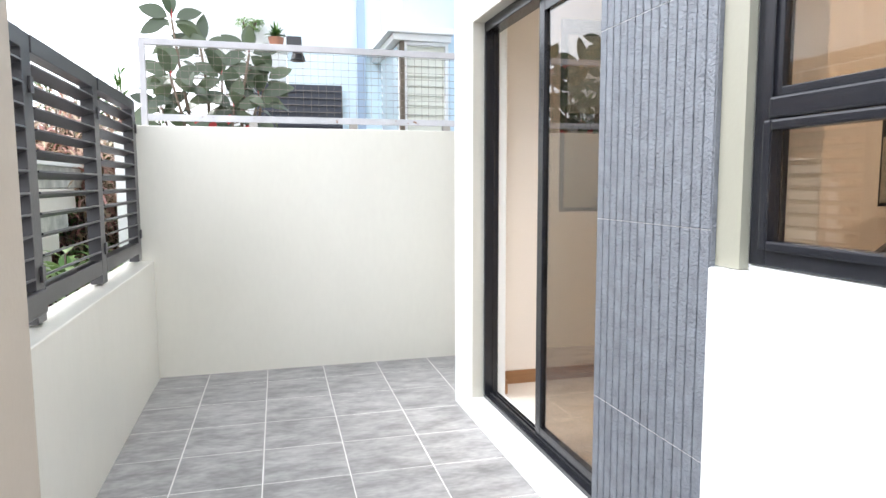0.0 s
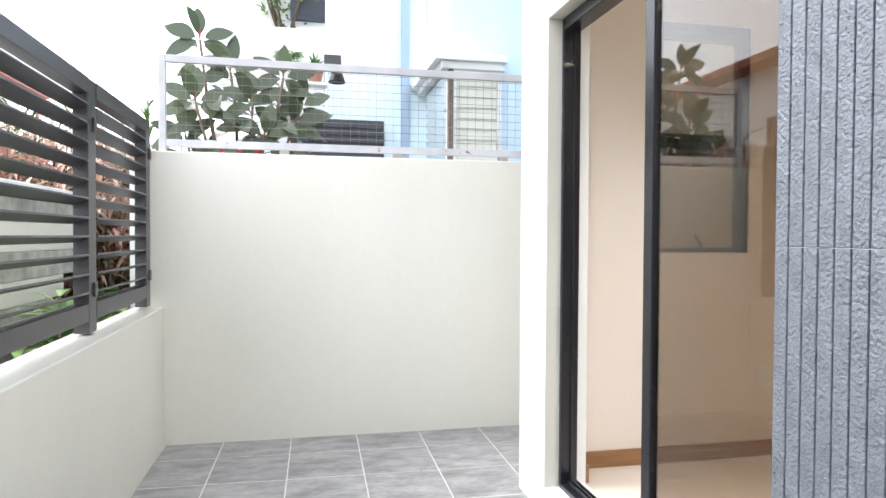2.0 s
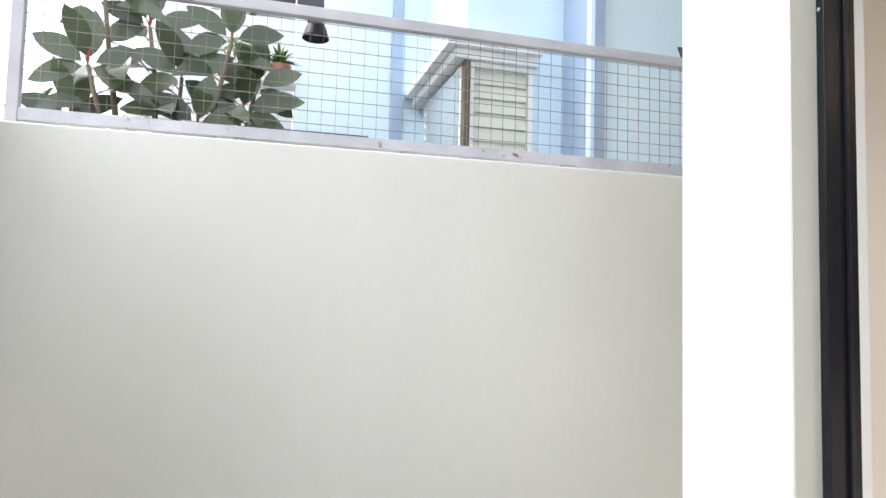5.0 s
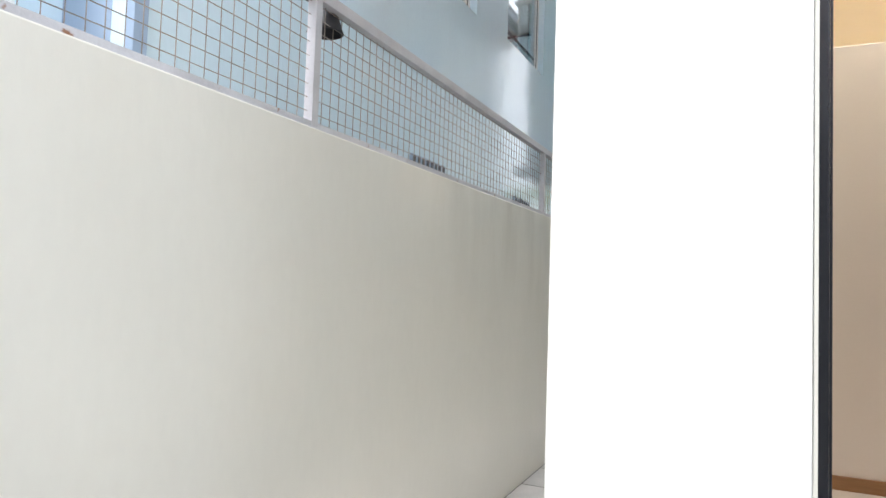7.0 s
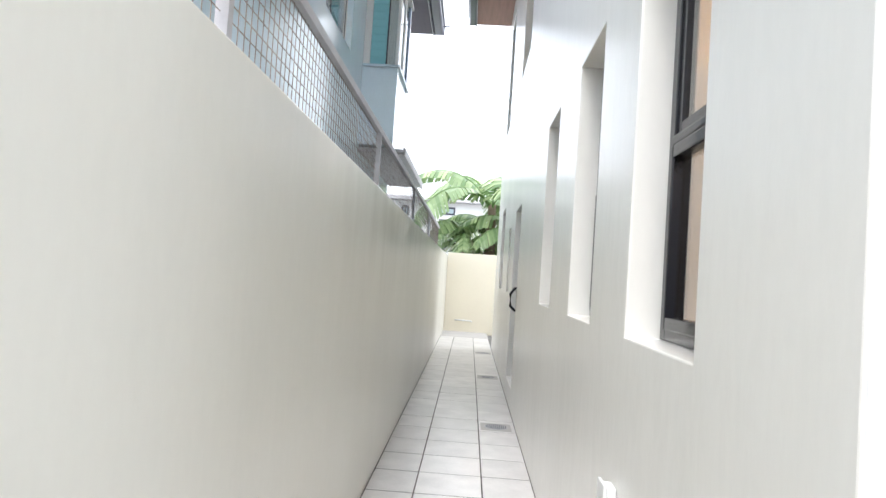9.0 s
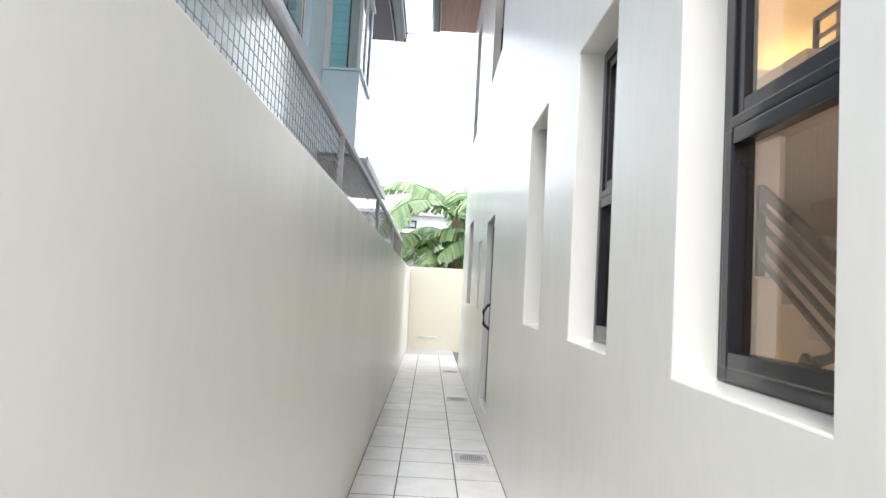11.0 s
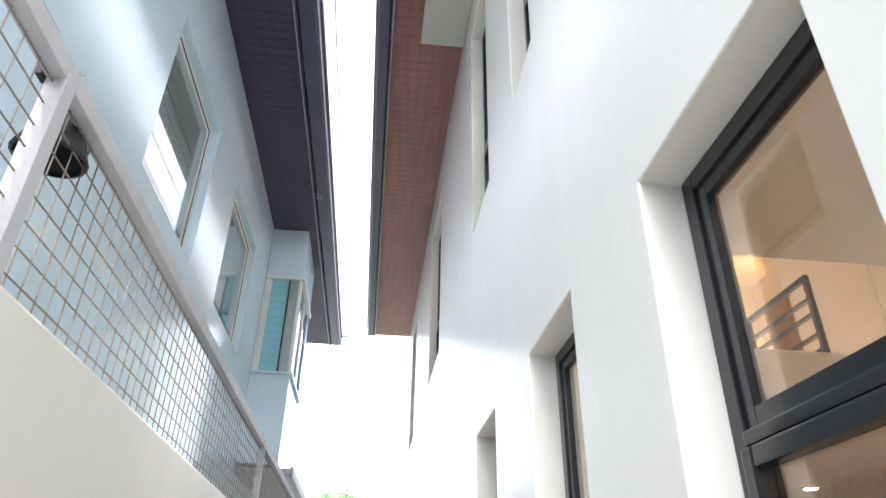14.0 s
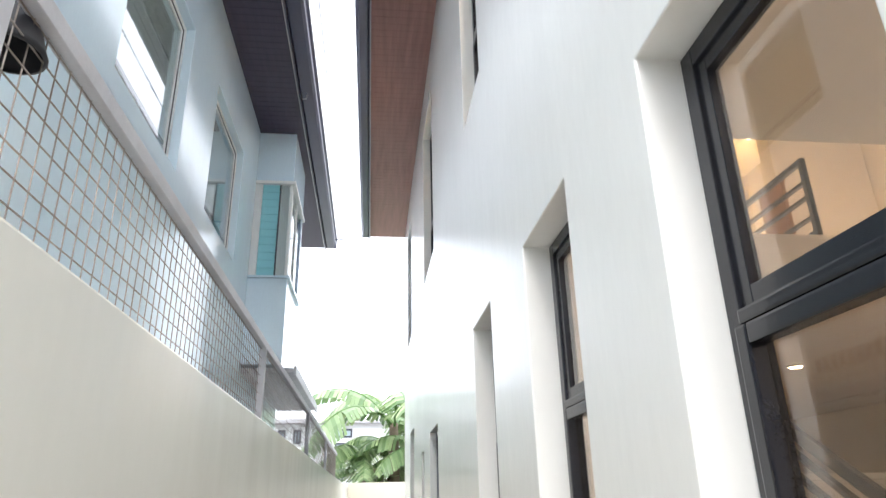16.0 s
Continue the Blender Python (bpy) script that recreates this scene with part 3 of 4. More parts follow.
# ---------- neighbour's windows and bay ----------
def sash_window(x0, x1, z0, z1, n, blinds=True):
    win = window("window_%d" % n, "y", 1.12, 1, x0, x1, z0, z1, w=0.045, frame_m=M_WHITE, glass=M_CLEAR, bead=M_GASKET)
    loc = win.location
    r = box("sash_rail", x0 + 0.09, x1 - 0.09, 1.137, 1.15, z0 + 0.17, z0 + 0.195, M_GASKET, win)
    r.location = -loc
    blind = new("blind")
    blind.parent = win
    m = 9
    h = (z1 - z0 - 0.16) / m
    for i in range(3, m) if blinds else ():
        b = box("slat", x0 + 0.085, x1 - 0.085, 1.148, 1.156, 0.001, h - 0.006, M_BLIND, blind)
        b.location = (-loc.x, -loc.y, -loc.z + z0 + 0.08 + i * h)
        b.rotation_euler = (0, 0, 0)
    return win


sash_window(*NWIN[0], 11)
sash_window(*NWIN[1], 12, False)
# the second blank is dark: its room's dimness is put into the colour
for (a, b, c, d), m in zip(NWIN, (M_BLIND, M_DOOR)):
    tagged(box("room_blank", a - 0.2, b + 0.2, 1.6, 1.66, c - 0.2, d + 0.2, m), kind="structure")


def upper_bay():
    """The box bay with jalousie blades, hung on the neighbour's wall."""
    bay = new("wall_bay")
    bay["kind"] = "structure"
    x0, x1, y0, y1 = NX, 10.62, 0.585, 1.049
    box("lower_panel", x0, x1, y0, y1, 2.90, 3.93, M_BLUE, bay, 0.004)
    box("upper_panel", x0, x1, y0, y1, 5.22, 5.919, M_BLUE, bay, 0.004)
    box("corner_post", x0 + 0.005, x0 + 0.04, y0 + 0.005, y0 + 0.04, 3.961, 5.179, M_WHITE, bay, 0.003)
    box("sill", x0 - 0.03, x1, y0 - 0.03, y1, 3.931, 3.96, M_BLUE, bay, 0.003)
    box("head_frame", x0 - 0.03, x1, y0 - 0.03, y1, 5.18, 5.219, M_WHITE, bay, 0.003)
    box("jamb", x0, x0 + 0.045, y1 - 0.085, y1, 3.961, 5.179, M_WHITE, bay, 0.003)
    box("mullion", x0 + 0.002, x0 + 0.04, 0.735, 0.748, 3.961, 5.179, M_DARK, bay, 0.002)
    box("rear_panel", x1 - 0.08, x1, y0 + 0.001, y1, 3.961, 5.179, M_BLUE, bay, 0.003)
    # a white sheet close behind the clear pane, a cream one behind the blades
    box("inner_sheet", x0 + 0.032, x0 + 0.038, y0 + 0.045, 0.733, 3.961, 5.179, M_WHITE, bay)
    box("inner_sheet", x0 + 0.3, x1 - 0.09, 0.95, 0.96, 3.961, 5.179, M_BLIND, bay)
    n = 12
    h = (5.175 - 3.965) / n
    for i in range(n):
        z = 3.967 + i * h
        bm = bmesh.new()
        add_box(bm, -0.003, 0.003, 0.752, y1 - 0.09, 0, h + 0.004)
        b = mesh_ob("blade", bm, M_AQUA, bay)
        b.location = (x0 + 0.022, 0, z)
        b.rotation_euler = (0, radians(4), 0)
        box("blade_clip", x0 - 0.004, x0 + 0.03, 0.736, 0.750, z + 0.02, z + 0.05, M_DARK, bay)
    pane("pane", "x", x0 + 0.02, y0 + 0.041, 0.734, 3.965, 5.175, M_CLEAR, bay)
    box("front_frame", x0 + 0.041, x0 + 0.09, y0 + 0.003, y0 + 0.045, 3.961, 5.179, M_WHITE, bay, 0.003)
    box("front_mullion", x0 + 0.56, x0 + 0.61, y0 + 0.003, y0 + 0.045, 3.961, 5.179, M_WHITE, bay, 0.003)
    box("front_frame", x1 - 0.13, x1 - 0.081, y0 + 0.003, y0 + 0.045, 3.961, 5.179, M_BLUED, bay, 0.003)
    pane("pane", "y", y0 + 0.02, x0 + 0.091, x1 - 0.131, 3.965, 5.175, M_CLEAR, bay)
    return bay


upper_bay()


def low_bay():
    """The corner jalousie window with a sloping hood."""
    bay = new("window_13")
    bay["kind"] = "structure"
    bm = bmesh.new()
    bars(bm, "y", 1.49, 1.549, 2.07, 2.51, 1.305, 2.69, 0.03, 0.003)
    mesh_ob("window_frame", bm, M_WHITE, bay)
    box("corner_post", 2.031, 2.069, 1.47, 1.549, 1.3, 2.69, M_POSTD, bay, 0.002)
    n = 14
    h = 1.31 / n
    for i in range(n):
        bm = bmesh.new()
        add_box(bm, 2.101, 2.478, -0.003, 0.003, 0, h + 0.006)
        b = mesh_ob("blade", bm, M_BLIND, bay)
        b.location = (0, 1.53, 1.345 + i * h)
        b.rotation_euler = (radians(-10), 0, 0)
    for i in range(n):
        bm = bmesh.new()
        add_box(bm, -0.003, 0.003, 1.59, 2.47, 0, h + 0.004)
        b = mesh_ob("blade", bm, M_CLEARBLUE, bay)
        b.location = (2.04, 0, 1.345 + i * h)
        b.rotation_euler = (0, radians(-14), 0)
    bm = bmesh.new()
    bars(bm, "x", 2.03, 2.059, 1.55, 2.52, 1.28, 2.68, 0.04, 0.003)
    mesh_ob("side_frame", bm, M_WHITE, bay)
    bm = bmesh.new()
    add_box(bm, 1.895, 2.54, 1.40, 2.69, 2.755, 2.817, 0.006)
    add_box(bm, 1.955, 2.53, 1.45, 2.69, 2.692, 2.754, 0.006)
    mesh_ob("hood", bm, M_WHITE, bay)


low_bay()
room_dark = box("room_blank", 2.3, 2.9, 1.9, 2.6, 1.2, 2.75, M_BLIND)
tagged(room_dark, kind="structure")

canopy = empty("canopy", 0, 0, 0, "grey-blue flat canopy on the neighbouring wall under the bay", "canopy")
box("deck", 9.5, 12.8, 0.45, 1.048, 2.82, 2.875, M_STEEL, canopy, 0.004)
box("edge_beam", 9.5, 12.8, 0.42, 0.449, 2.79, 2.90, M_STEEL, canopy, 0.003)

# ---------- mesh fence on the boundary wall ----------
FY, FZ0, FZ1 = 0.22, 1.742, 2.343
POSTS = [-0.05, 2.855, 5.9, 9.05, 12.1, 15.55]


def fence_bay(x0, x1):
    f = empty("mesh_fence", x0, FY, WALL_H, "grey steel tube fence panel with rusty square wire mesh", "fence", "fence panels on the boundary wall")
    w = x1 - x0
    box("post", -0.02, 0.02, -0.02, 0.02, 0.001, FZ1 - WALL_H, M_STEEL, f, 0.003)
    box("top_rail", 0.021, w - 0.021, -0.02, 0.02, FZ1 - WALL_H - 0.045, FZ1 - WALL_H, M_STEEL, f, 0.003)
    box("bottom_rail", 0.021, w - 0.021, -0.02, 0.02, 0.052, 0.097, M_RAILB, f, 0.003)
    for k in range(1, 4):
        box("spacer", w * k / 4 - 0.03, w * k / 4 + 0.03, -0.018, 0.018, 0.001, 0.0515, M_CEMENT, f)
    rnd = random.Random(int(x0 * 10))
    bm = bmesh.new()
    n = int(w / 0.056)
    for i in range(1, n):
        x = 0.02 + i * (w - 0.04) / n
        j = rnd.uniform(-0.002, 0.002)
        add_box(bm, x - 0.0007 + j, x + 0.0007 + j, 0.006, 0.009, 0.095, 0.57)
    z = 0.137
    while z < 0.56:
        j = rnd.uniform(-0.0015, 0.0015)
        add_box(bm, 0.02, w - 0.02, 0.003, 0.006, z - 0.0012 + j, z + 0.0012 + j)
        z += 0.0525
    mesh_ob("wire_mesh", bm, M_WIRE, f)
    return f


for a, b in zip(POSTS, POSTS[1:]):
    fence_bay(a, b)


def bell_lamp(x, turn, sx=0.01, sy=0.08, drop=0.0, px=-0.02, k=1.0):
    """A clip-on garden lamp: a small solar plate on the rail, a bell shade hung below it."""
    l = empty("solar_lamp", x, FY, FZ1, "black plastic solar lamp clipped on the fence rail", "outdoor lamp", "lamps on the fence")
    l.rotation_euler.z = radians(turn)
    plate = box("solar_panel", -0.055, 0.055, -0.004, 0.004, 0.0, 0.075, M_PIPE, l, 0.003)
    plate.location = (px, 0.0, 0.003)
    plate.rotation_euler.x = radians(-25)
    box("clamp", -0.03, 0.0, 0.021, 0.034, -0.05, 0.01, M_PIPE, l, 0.002)
    bm = bmesh.new()
    tube(bm, [(-0.015, 0.03, 0.0), (sx + 0.01, sy * 0.7, 0.03), (sx + 0.015, sy * 0.9, 0.02 + drop), (sx, sy, 0.01 + drop)], 0.003)
    mesh_ob("bracket", bm, M_PIPE, l, smooth=True)
    bm = bmesh.new()
    prof = [(0.0, 0.015), (0.014, 0.013), (0.017, -0.008), (0.027, -0.018), (0.042, -0.05), (0.053, -0.085), (0.057, -0.095), (0.051, -0.097)]
    seg = 20
    rings = []
    for r, z in prof:
        rings.append([bm.verts.new((sx + k * r * math.cos(q * math.tau / seg), sy + k * r * math.sin(q * math.tau / seg), k * z + drop)) for q in range(seg)])
    for A, B in zip(rings, rings[1:]):
        for q in range(seg):
            bm.faces.new([A[q], A[(q + 1) % seg], B[(q + 1) % seg], B[q]])
    bmesh.ops.remove_doubles(bm, verts=bm.verts, dist=1e-5)
    mesh_ob("shade", bm, M_PIPE, l, smooth=True)
    bm = bmesh.new()
    bmesh.ops.create_uvsphere(bm, u_segments=12, v_segments=8, radius=0.022, matrix=pose(sx, sy, -0.06 + drop))
    mesh_ob("bulb", bm, M_LENS, l, smooth=True)


bell_lamp(1.0, 0)
bell_lamp(2.85, 0, 0.155, 0.06, 0.014, -0.07, 1.32)
ties = empty("wire_twist", 2.86, FY, FZ1, "rusty twisted tie wire on the fence post", "wire")
bm = bmesh.new()
tube(bm, [(0.03, -0.005, 0.001), (0.035, -0.012, 0.03), (0.05, -0.015, 0.025), (0.06, -0.02, 0.04)], 0.0016, 5)
tube(bm, [(0.02, 0.0, 0.001), (0.03, -0.024, 0.008), (0.035, -0.026, -0.03), (0.05, -0.026, -0.05), (0.07, -0.03, -0.045)], 0.0016, 5)
mesh_ob("strand", bm, M_WIRE, ties, smooth=True)
ties.scale = (0.6, 0.6, 0.6)


# ---------- louvred fence on the low wall ----------
def louvre_fence(y0, y1):
    """One bay: post, rails and flat tilted slats; y1 is its far end."""
    f = empty("louvre_fence", -0.1, y1, 0.83, "dark grey steel louvred fence panel on the low wall", "fence", "louvred fence panels")
    L = y1 - y0
    box("post", -0.03, 0.03, -0.10, 0.0, 0.001, 1.055, M_FENCE, f, 0.003)
    box("top_rail", -0.03, 0.034, -L + 0.001, -0.101, 0.99, 1.055, M_FENCE, f, 0.003)
    box("bottom_rail", -0.03, 0.03, -L + 0.001, -0.101, 0.052, 0.125, M_FENCE, f, 0.003)
    if L > 1.2:
        box("rail_sleeve", 0.031, 0.055, -L + 0.02, -0.06, 0.04, 0.13, M_FENCE, f, 0.01)
    box("mounting_tab", 0.031, 0.04, -0.05, -0.012, 0.84, 0.9, M_FENCE, f, 0.002)
    box("mounting_tab", 0.031, 0.04, -0.05, -0.012, 0.15, 0.21, M_FENCE, f, 0.002)
    n = 11
    bm = bmesh.new()
    add_box(bm, -0.036, 0.036, -L + 0.002, -0.102, -0.004, 0.004)
    base = mesh_ob("slat", bm, M_FENCE, f)
    base.location.z = 0.16
    base.rotation_euler.y = radians(-19)
    for i in range(1, n):
        s = new("slat", base.data)
        s.parent = f
        s.location.z = 0.16 + i * 0.0775
        s.rotation_euler.y = radians(-19 + 2 * math.sin(i * 2.1))
    return f


louvre_fence(-1.03, -0.03)
louvre_fence(-2.03, -1.032)
louvre_fence(-3.74, -2.032)


# ---------- inside the house ----------
def stair_rail(name, pts, drop, n, label):
    """A steel rail: parallel flat bars between end posts, along a slope."""
    r = empty(name, 0, 0, 0, label, "stair railing")
    (x0, z0), (x1, z1), y = pts
    L = math.hypot(x1 - x0, z1 - z0)
    a = -math.atan2(z1 - z0, x1 - x0)
    for i in range(n):
        h = 0.028 if i == 0 else 0.012
        b = box("handrail" if i == 0 else "bar", 0, L, -0.016, 0.016, -h, h, M_STEPS, r, 0.003)
        b.location = (x0, y, z0 - drop * i / (n - 1))
        b.rotation_euler.y = a
    for x, z in ((x0, z0), (x1, z1)):
        box("post", x - 0.02, x + 0.02, y - 0.02, y + 0.02, z - drop - 0.1, z + 0.02, M_STEPS, r, 0.003)
    return r


stair_rail("stair_railing", ((3.3, 0.785), (5.18, 1.97), -2.3), 0.40, 5, "dark steel stair railing with sloping parallel bars")
steps = empty("staircase", 0, 0, 0, "beige concrete staircase with pale treads", "staircase")
for i in range(8):
    x = 3.2 + i * 0.26
    box("riser_block", x, x + 0.26, -3.3, -2.34, 0.131, 0.131 + (i + 1) * 0.17 - 0.032, M_INNER, steps)
    box("tread", x - 0.02, x + 0.26, -3.3, -2.32, 0.131 + (i + 1) * 0.17 - 0.03, 0.131 + (i + 1) * 0.17, M_CEIL, steps, 0.004)
stringer = box("stringer", 0, 1.75, -2.335, -2.301, -0.17, 0.02, M_STEPS, steps, 0.003)
stringer.location = (3.28, 0, 0.13)
stringer.rotation_euler.y = -math.atan2(1.185, 1.88)
landing_rail = empty("landing_railing", 0, 0, 0, "dark steel railing along the upper landing edge", "landing railing")
for i, z in enumerate((2.60, 2.68, 2.79, 2.87, 2.985)):
    h = 0.014 if i == 4 else 0.008
    box("handrail" if i == 4 else "bar", 4.63, 5.17, -2.613, -2.587, z - h, z + h, M_STEPS, landing_rail, 0.002)
for x in (4.615, 5.185):
    box("post", x - 0.013, x + 0.013, -2.614, -2.586, 2.53, 3.0, M_STEPS, landing_rail, 0.002)
newel = empty("newel_panel", 5.02, -2.70, 2.531, "reddish brown wooden panel behind the landing railing", "wooden panel")
box("board", -0.10, 0.12, -0.012, 0.012, 0, 0.50, M_WOOD, newel, 0.003)
box("cap", -0.105, 0.125, -0.016, 0.016, 0.501, 0.52, M_WOOD, newel, 0.003)
tagged(box("column_landing", 7.95, 8.15, -6.04, -4.9, 2.531, EAVE - 0.001, M_INNER), kind="structure")


def downlight(x, y, z, watts, spread=88, tint=(1, 0.92, 0.81)):
    d = empty("downlight", x, y, z, "small round recessed ceiling light, real or added as fill, lit warm white", "ceiling light", "recessed ceiling lights")
    bm = bmesh.new()
    bmesh.ops.create_cone(bm, cap_ends=True, segments=24, radius1=0.06, radius2=0.065, depth=0.012, matrix=pose(0, 0, -0.007))
    mesh_ob("trim_ring", bm, M_WHITE, d)
    bm = bmesh.new()
    bmesh.ops.create_cone(bm, cap_ends=True, segments=24, radius1=0.045, radius2=0.045, depth=0.004, matrix=pose(0, 0, -0.016))
    mesh_ob("diffuser", bm, M_YELLOW, d)
    li = new("downlight_glow", bpy.data.lights.new("downlight_glow", "SPOT"))
    li.data.spot_size, li.data.spot_blend, li.data.shadow_soft_size = radians(spread), 1.0, 0.05
    li.data.energy, li.data.color = watts, tint
    li.location = (x, y, z - 0.03)


downlight(6.55, -3.67, 2.32, 70)
# the next three are unseen lights, added to brighten the rooms
downlight(3.0, -3.9, 2.72, 52)
downlight(2.8, -2.2, 2.72, 60, 108, (1, 0.93, 0.87))
downlight(6.2, -4.4, EAVE, 520, 96)
downlight(9.1, -5.5, EAVE, 420, 120, (1, 0.77, 0.33))
# another unseen light, added as fill for the upper hall
downlight(4.6, -2.1, EAVE, 240, 120)
tagged(box("ceiling_hall", 2.04, 12.3, -6.04, -1.18, EAVE + 0.001, EAVE + 0.02, M_CEIL), kind="structure")


for k, x in enumerate((3.06, 3.2)):
    so = empty("wall_socket", x, -1.1655, 0.47, "white double wall socket plate on the beige wall", "wall socket", "wall sockets")
    box("plate", 0, 0.075, -0.008, 0, 0, 0.115, M_WHITE, so, 0.003)
    box("slot", 0.02, 0.028, -0.0088, -0.0082, 0.05, 0.065, M_DARK, so)
    box("slot", 0.046, 0.054, -0.0088, -0.0082, 0.05, 0.065, M_DARK, so)

# ---------- plants ----------
def leaf_mat(name, c1, c2, rough=0.35):
    m = bpy.data.materials.new(name)
    m.use_nodes = True
    n, l = m.node_tree.nodes, m.node_tree.links
    b = n["Principled BSDF"]
    g = n.new("ShaderNodeNewGeometry")
    l.new(ramp(m.node_tree, g.outputs["Random Per Island"], [(0, c1), (1, c2)]), b.inputs["Base Color"])
    b.inputs["Roughness"].default_value = rough
    b.inputs["Subsurface Weight"].default_value = 0.0
    b.inputs["Coat Weight"].default_value = 0.2
    tr = n.new("ShaderNodeBsdfTranslucent")
    l.new(b.inputs["Base Color"].links[0].from_socket, tr.inputs[0])
    mx = n.new("ShaderNodeMixShader")
    mx.inputs[0].default_value = 0.3
    l.new(b.outputs[0], mx.inputs[1])
    l.new(tr.outputs[0], mx.inputs[2])
    l.new(mx.outputs[0], n["Material Output"].inputs[0])
    return m


L_RUBBER = leaf_mat("rubber_plant_leaf", (0.038, 0.058, 0.032), (0.13, 0.165, 0.095), 0.28)
L_BUD = leaf_mat("red_leaf_sheath", (0.42, 0.04, 0.05), (0.55, 0.10, 0.08))
L_BANANA = leaf_mat("banana_leaf", (0.12, 0.22, 0.08), (0.42, 0.52, 0.27))
L_BUSH = leaf_mat("bush_leaf", (0.03, 0.09, 0.02), (0.12, 0.22, 0.05))
L_PALE = leaf_mat("pale_leaf", (0.13, 0.25, 0.08), (0.32, 0.45, 0.16))
L_RED = leaf_mat("red_striped_leaf", (0.50, 0.24, 0.22), (0.74, 0.66, 0.48))
M_BARK = mat("brown_bark", (0.16, 0.12, 0.085), 0.8, var=0.3, bump=0.6)
M_POT = mat("terracotta_pot", (0.42, 0.19, 0.12), 0.7, var=0.12)


def add_leaf(bm, base, direction, length, width, droop=0.3, fold=0.15, seg=6, up=None, shape=0.75):
    """A leaf blade: widest before its middle, folded along its midrib and drooping."""
    d = Vector(direction).normalized()
    side = d.cross(up or Vector((0, 0, 1)))
    side = side.normalized() if side.length > 0.05 else Vector((1, 0, 0))
    p = Vector(base)
    rows = []
    for i in range(seg + 1):
        t = i / seg
        w = width * 0.5 * (math.sin(math.pi * t ** shape) ** 0.8 if 0 < t < 1 else 0.02)
        nrm = side.cross(d)
        c = p.copy()
        rows.append((bm.verts.new(c - side * w + nrm * w * fold), bm.verts.new(c), bm.verts.new(c + side * w + nrm * w * fold)))
        p = p + d * (length / seg)
        d = (d + Vector((0, 0, -droop / seg))).normalized()
    for A, B in zip(rows, rows[1:]):
        bm.faces.new([A[0], A[1], B[1], B[0]])
        bm.faces.new([A[1], A[2], B[2], B[1]])


def rubber_plant():
    rnd = random.Random(4)
    t = empty("rubber_plant", 0.38, 0.75, -0.06, "tall rubber plant with large glossy dark green leaves", "tree")
    bt, bl = bmesh.new(), bmesh.new()
    stems = [((0, 0), (-0.30, 0.0, 2.66)), ((0, 0), (-0.08, 0.05, 2.46)), ((0, 0), (0.34, 0.05, 2.10)), ((0, 0), (-0.40, 0.05, 2.0)), ((0.05, 0.02), (0.06, 0.0, 2.22)), ((0.08, 0), (0.26, 0.0, 2.42)), ((0.1, 0.1), (0.40, 0.1, 2.24)), ((0, 0), (-0.3, -0.1, 2.2)), ((0, 0), (0.16, -0.1, 1.98))]
    sheaths = []
    for (bx_, by_), tip in stems:
        pts = []
        for i in range(9):
            f = i / 8
            pts.append((bx_ + (tip[0] - bx_) * f ** 1.6 + rnd.uniform(-0.015, 0.015), by_ + (tip[1] - by_) * f + rnd.uniform(-0.015, 0.015), tip[2] * f))
        tube(bt, pts, [0.03 * (1 - 0.7 * i / 8) for i in range(9)], 7)
        for k in range(16):
            f = 0.58 + 0.42 * k / 15
            q = Vector(pts[int(f * 8)]).lerp(Vector(pts[min(8, int(f * 8) + 1)]), f * 8 % 1)
            a = k * 2.4 + rnd.uniform(-0.3, 0.3)
            el = -0.5 + 1.3 * (k / 15) ** 3 + rnd.uniform(-0.2, 0.2)
            dv = Vector((math.cos(a) * math.cos(el), math.sin(a) * math.cos(el) * 0.55, math.sin(el)))
            st = q + dv * 0.05
            tube(bt, [q, st], 0.004, 5)
            up = Vector((rnd.uniform(-0.4, 0.4), -1.0, rnd.uniform(0.2, 1.0)))
            add_leaf(bl, st, dv, rnd.uniform(0.17, 0.28), rnd.uniform(0.08, 0.125), rnd.uniform(0.6, 1.9), 0.12, 7, up=up, shape=0.95)
        for k in range(5):
            b = math.tau * (k + 0.2) / 5 + rnd.uniform(-0.2, 0.2)
            dv = Vector((math.cos(b), 0.1, 0.35 + 0.75 * math.sin(b)))
            add_leaf(bl, Vector(pts[-1]) + dv * 0.03, dv, rnd.uniform(0.19, 0.25), rnd.uniform(0.095, 0.12), 0.35, 0.12, 7, up=Vector((0, -1, 0.2)), shape=0.95)
        sheaths.append((pts[-1], (0, 0.05, 1), 0.09, 0.014, 0, 0.5))
    for k in range(5):
        sheaths.append(((-0.25 + 0.12 * k, -0.22, 1.80 + 0.05 * (k % 2)), (rnd.uniform(-1, 1), -0.3, 0.3), 0.12, 0.06, 0.6, 0.2))
    mesh_ob("trunk", bt, M_BARK, t, smooth=True)
    tagged(mesh_ob("crown", bl, L_RUBBER, t, smooth=True), kind="stuff")
    for a in sheaths:
        bb = bmesh.new()
        add_leaf(bb, *a, 4)
        mesh_ob("red_sheath", bb, L_BUD, t, smooth=True)


rubber_plant()


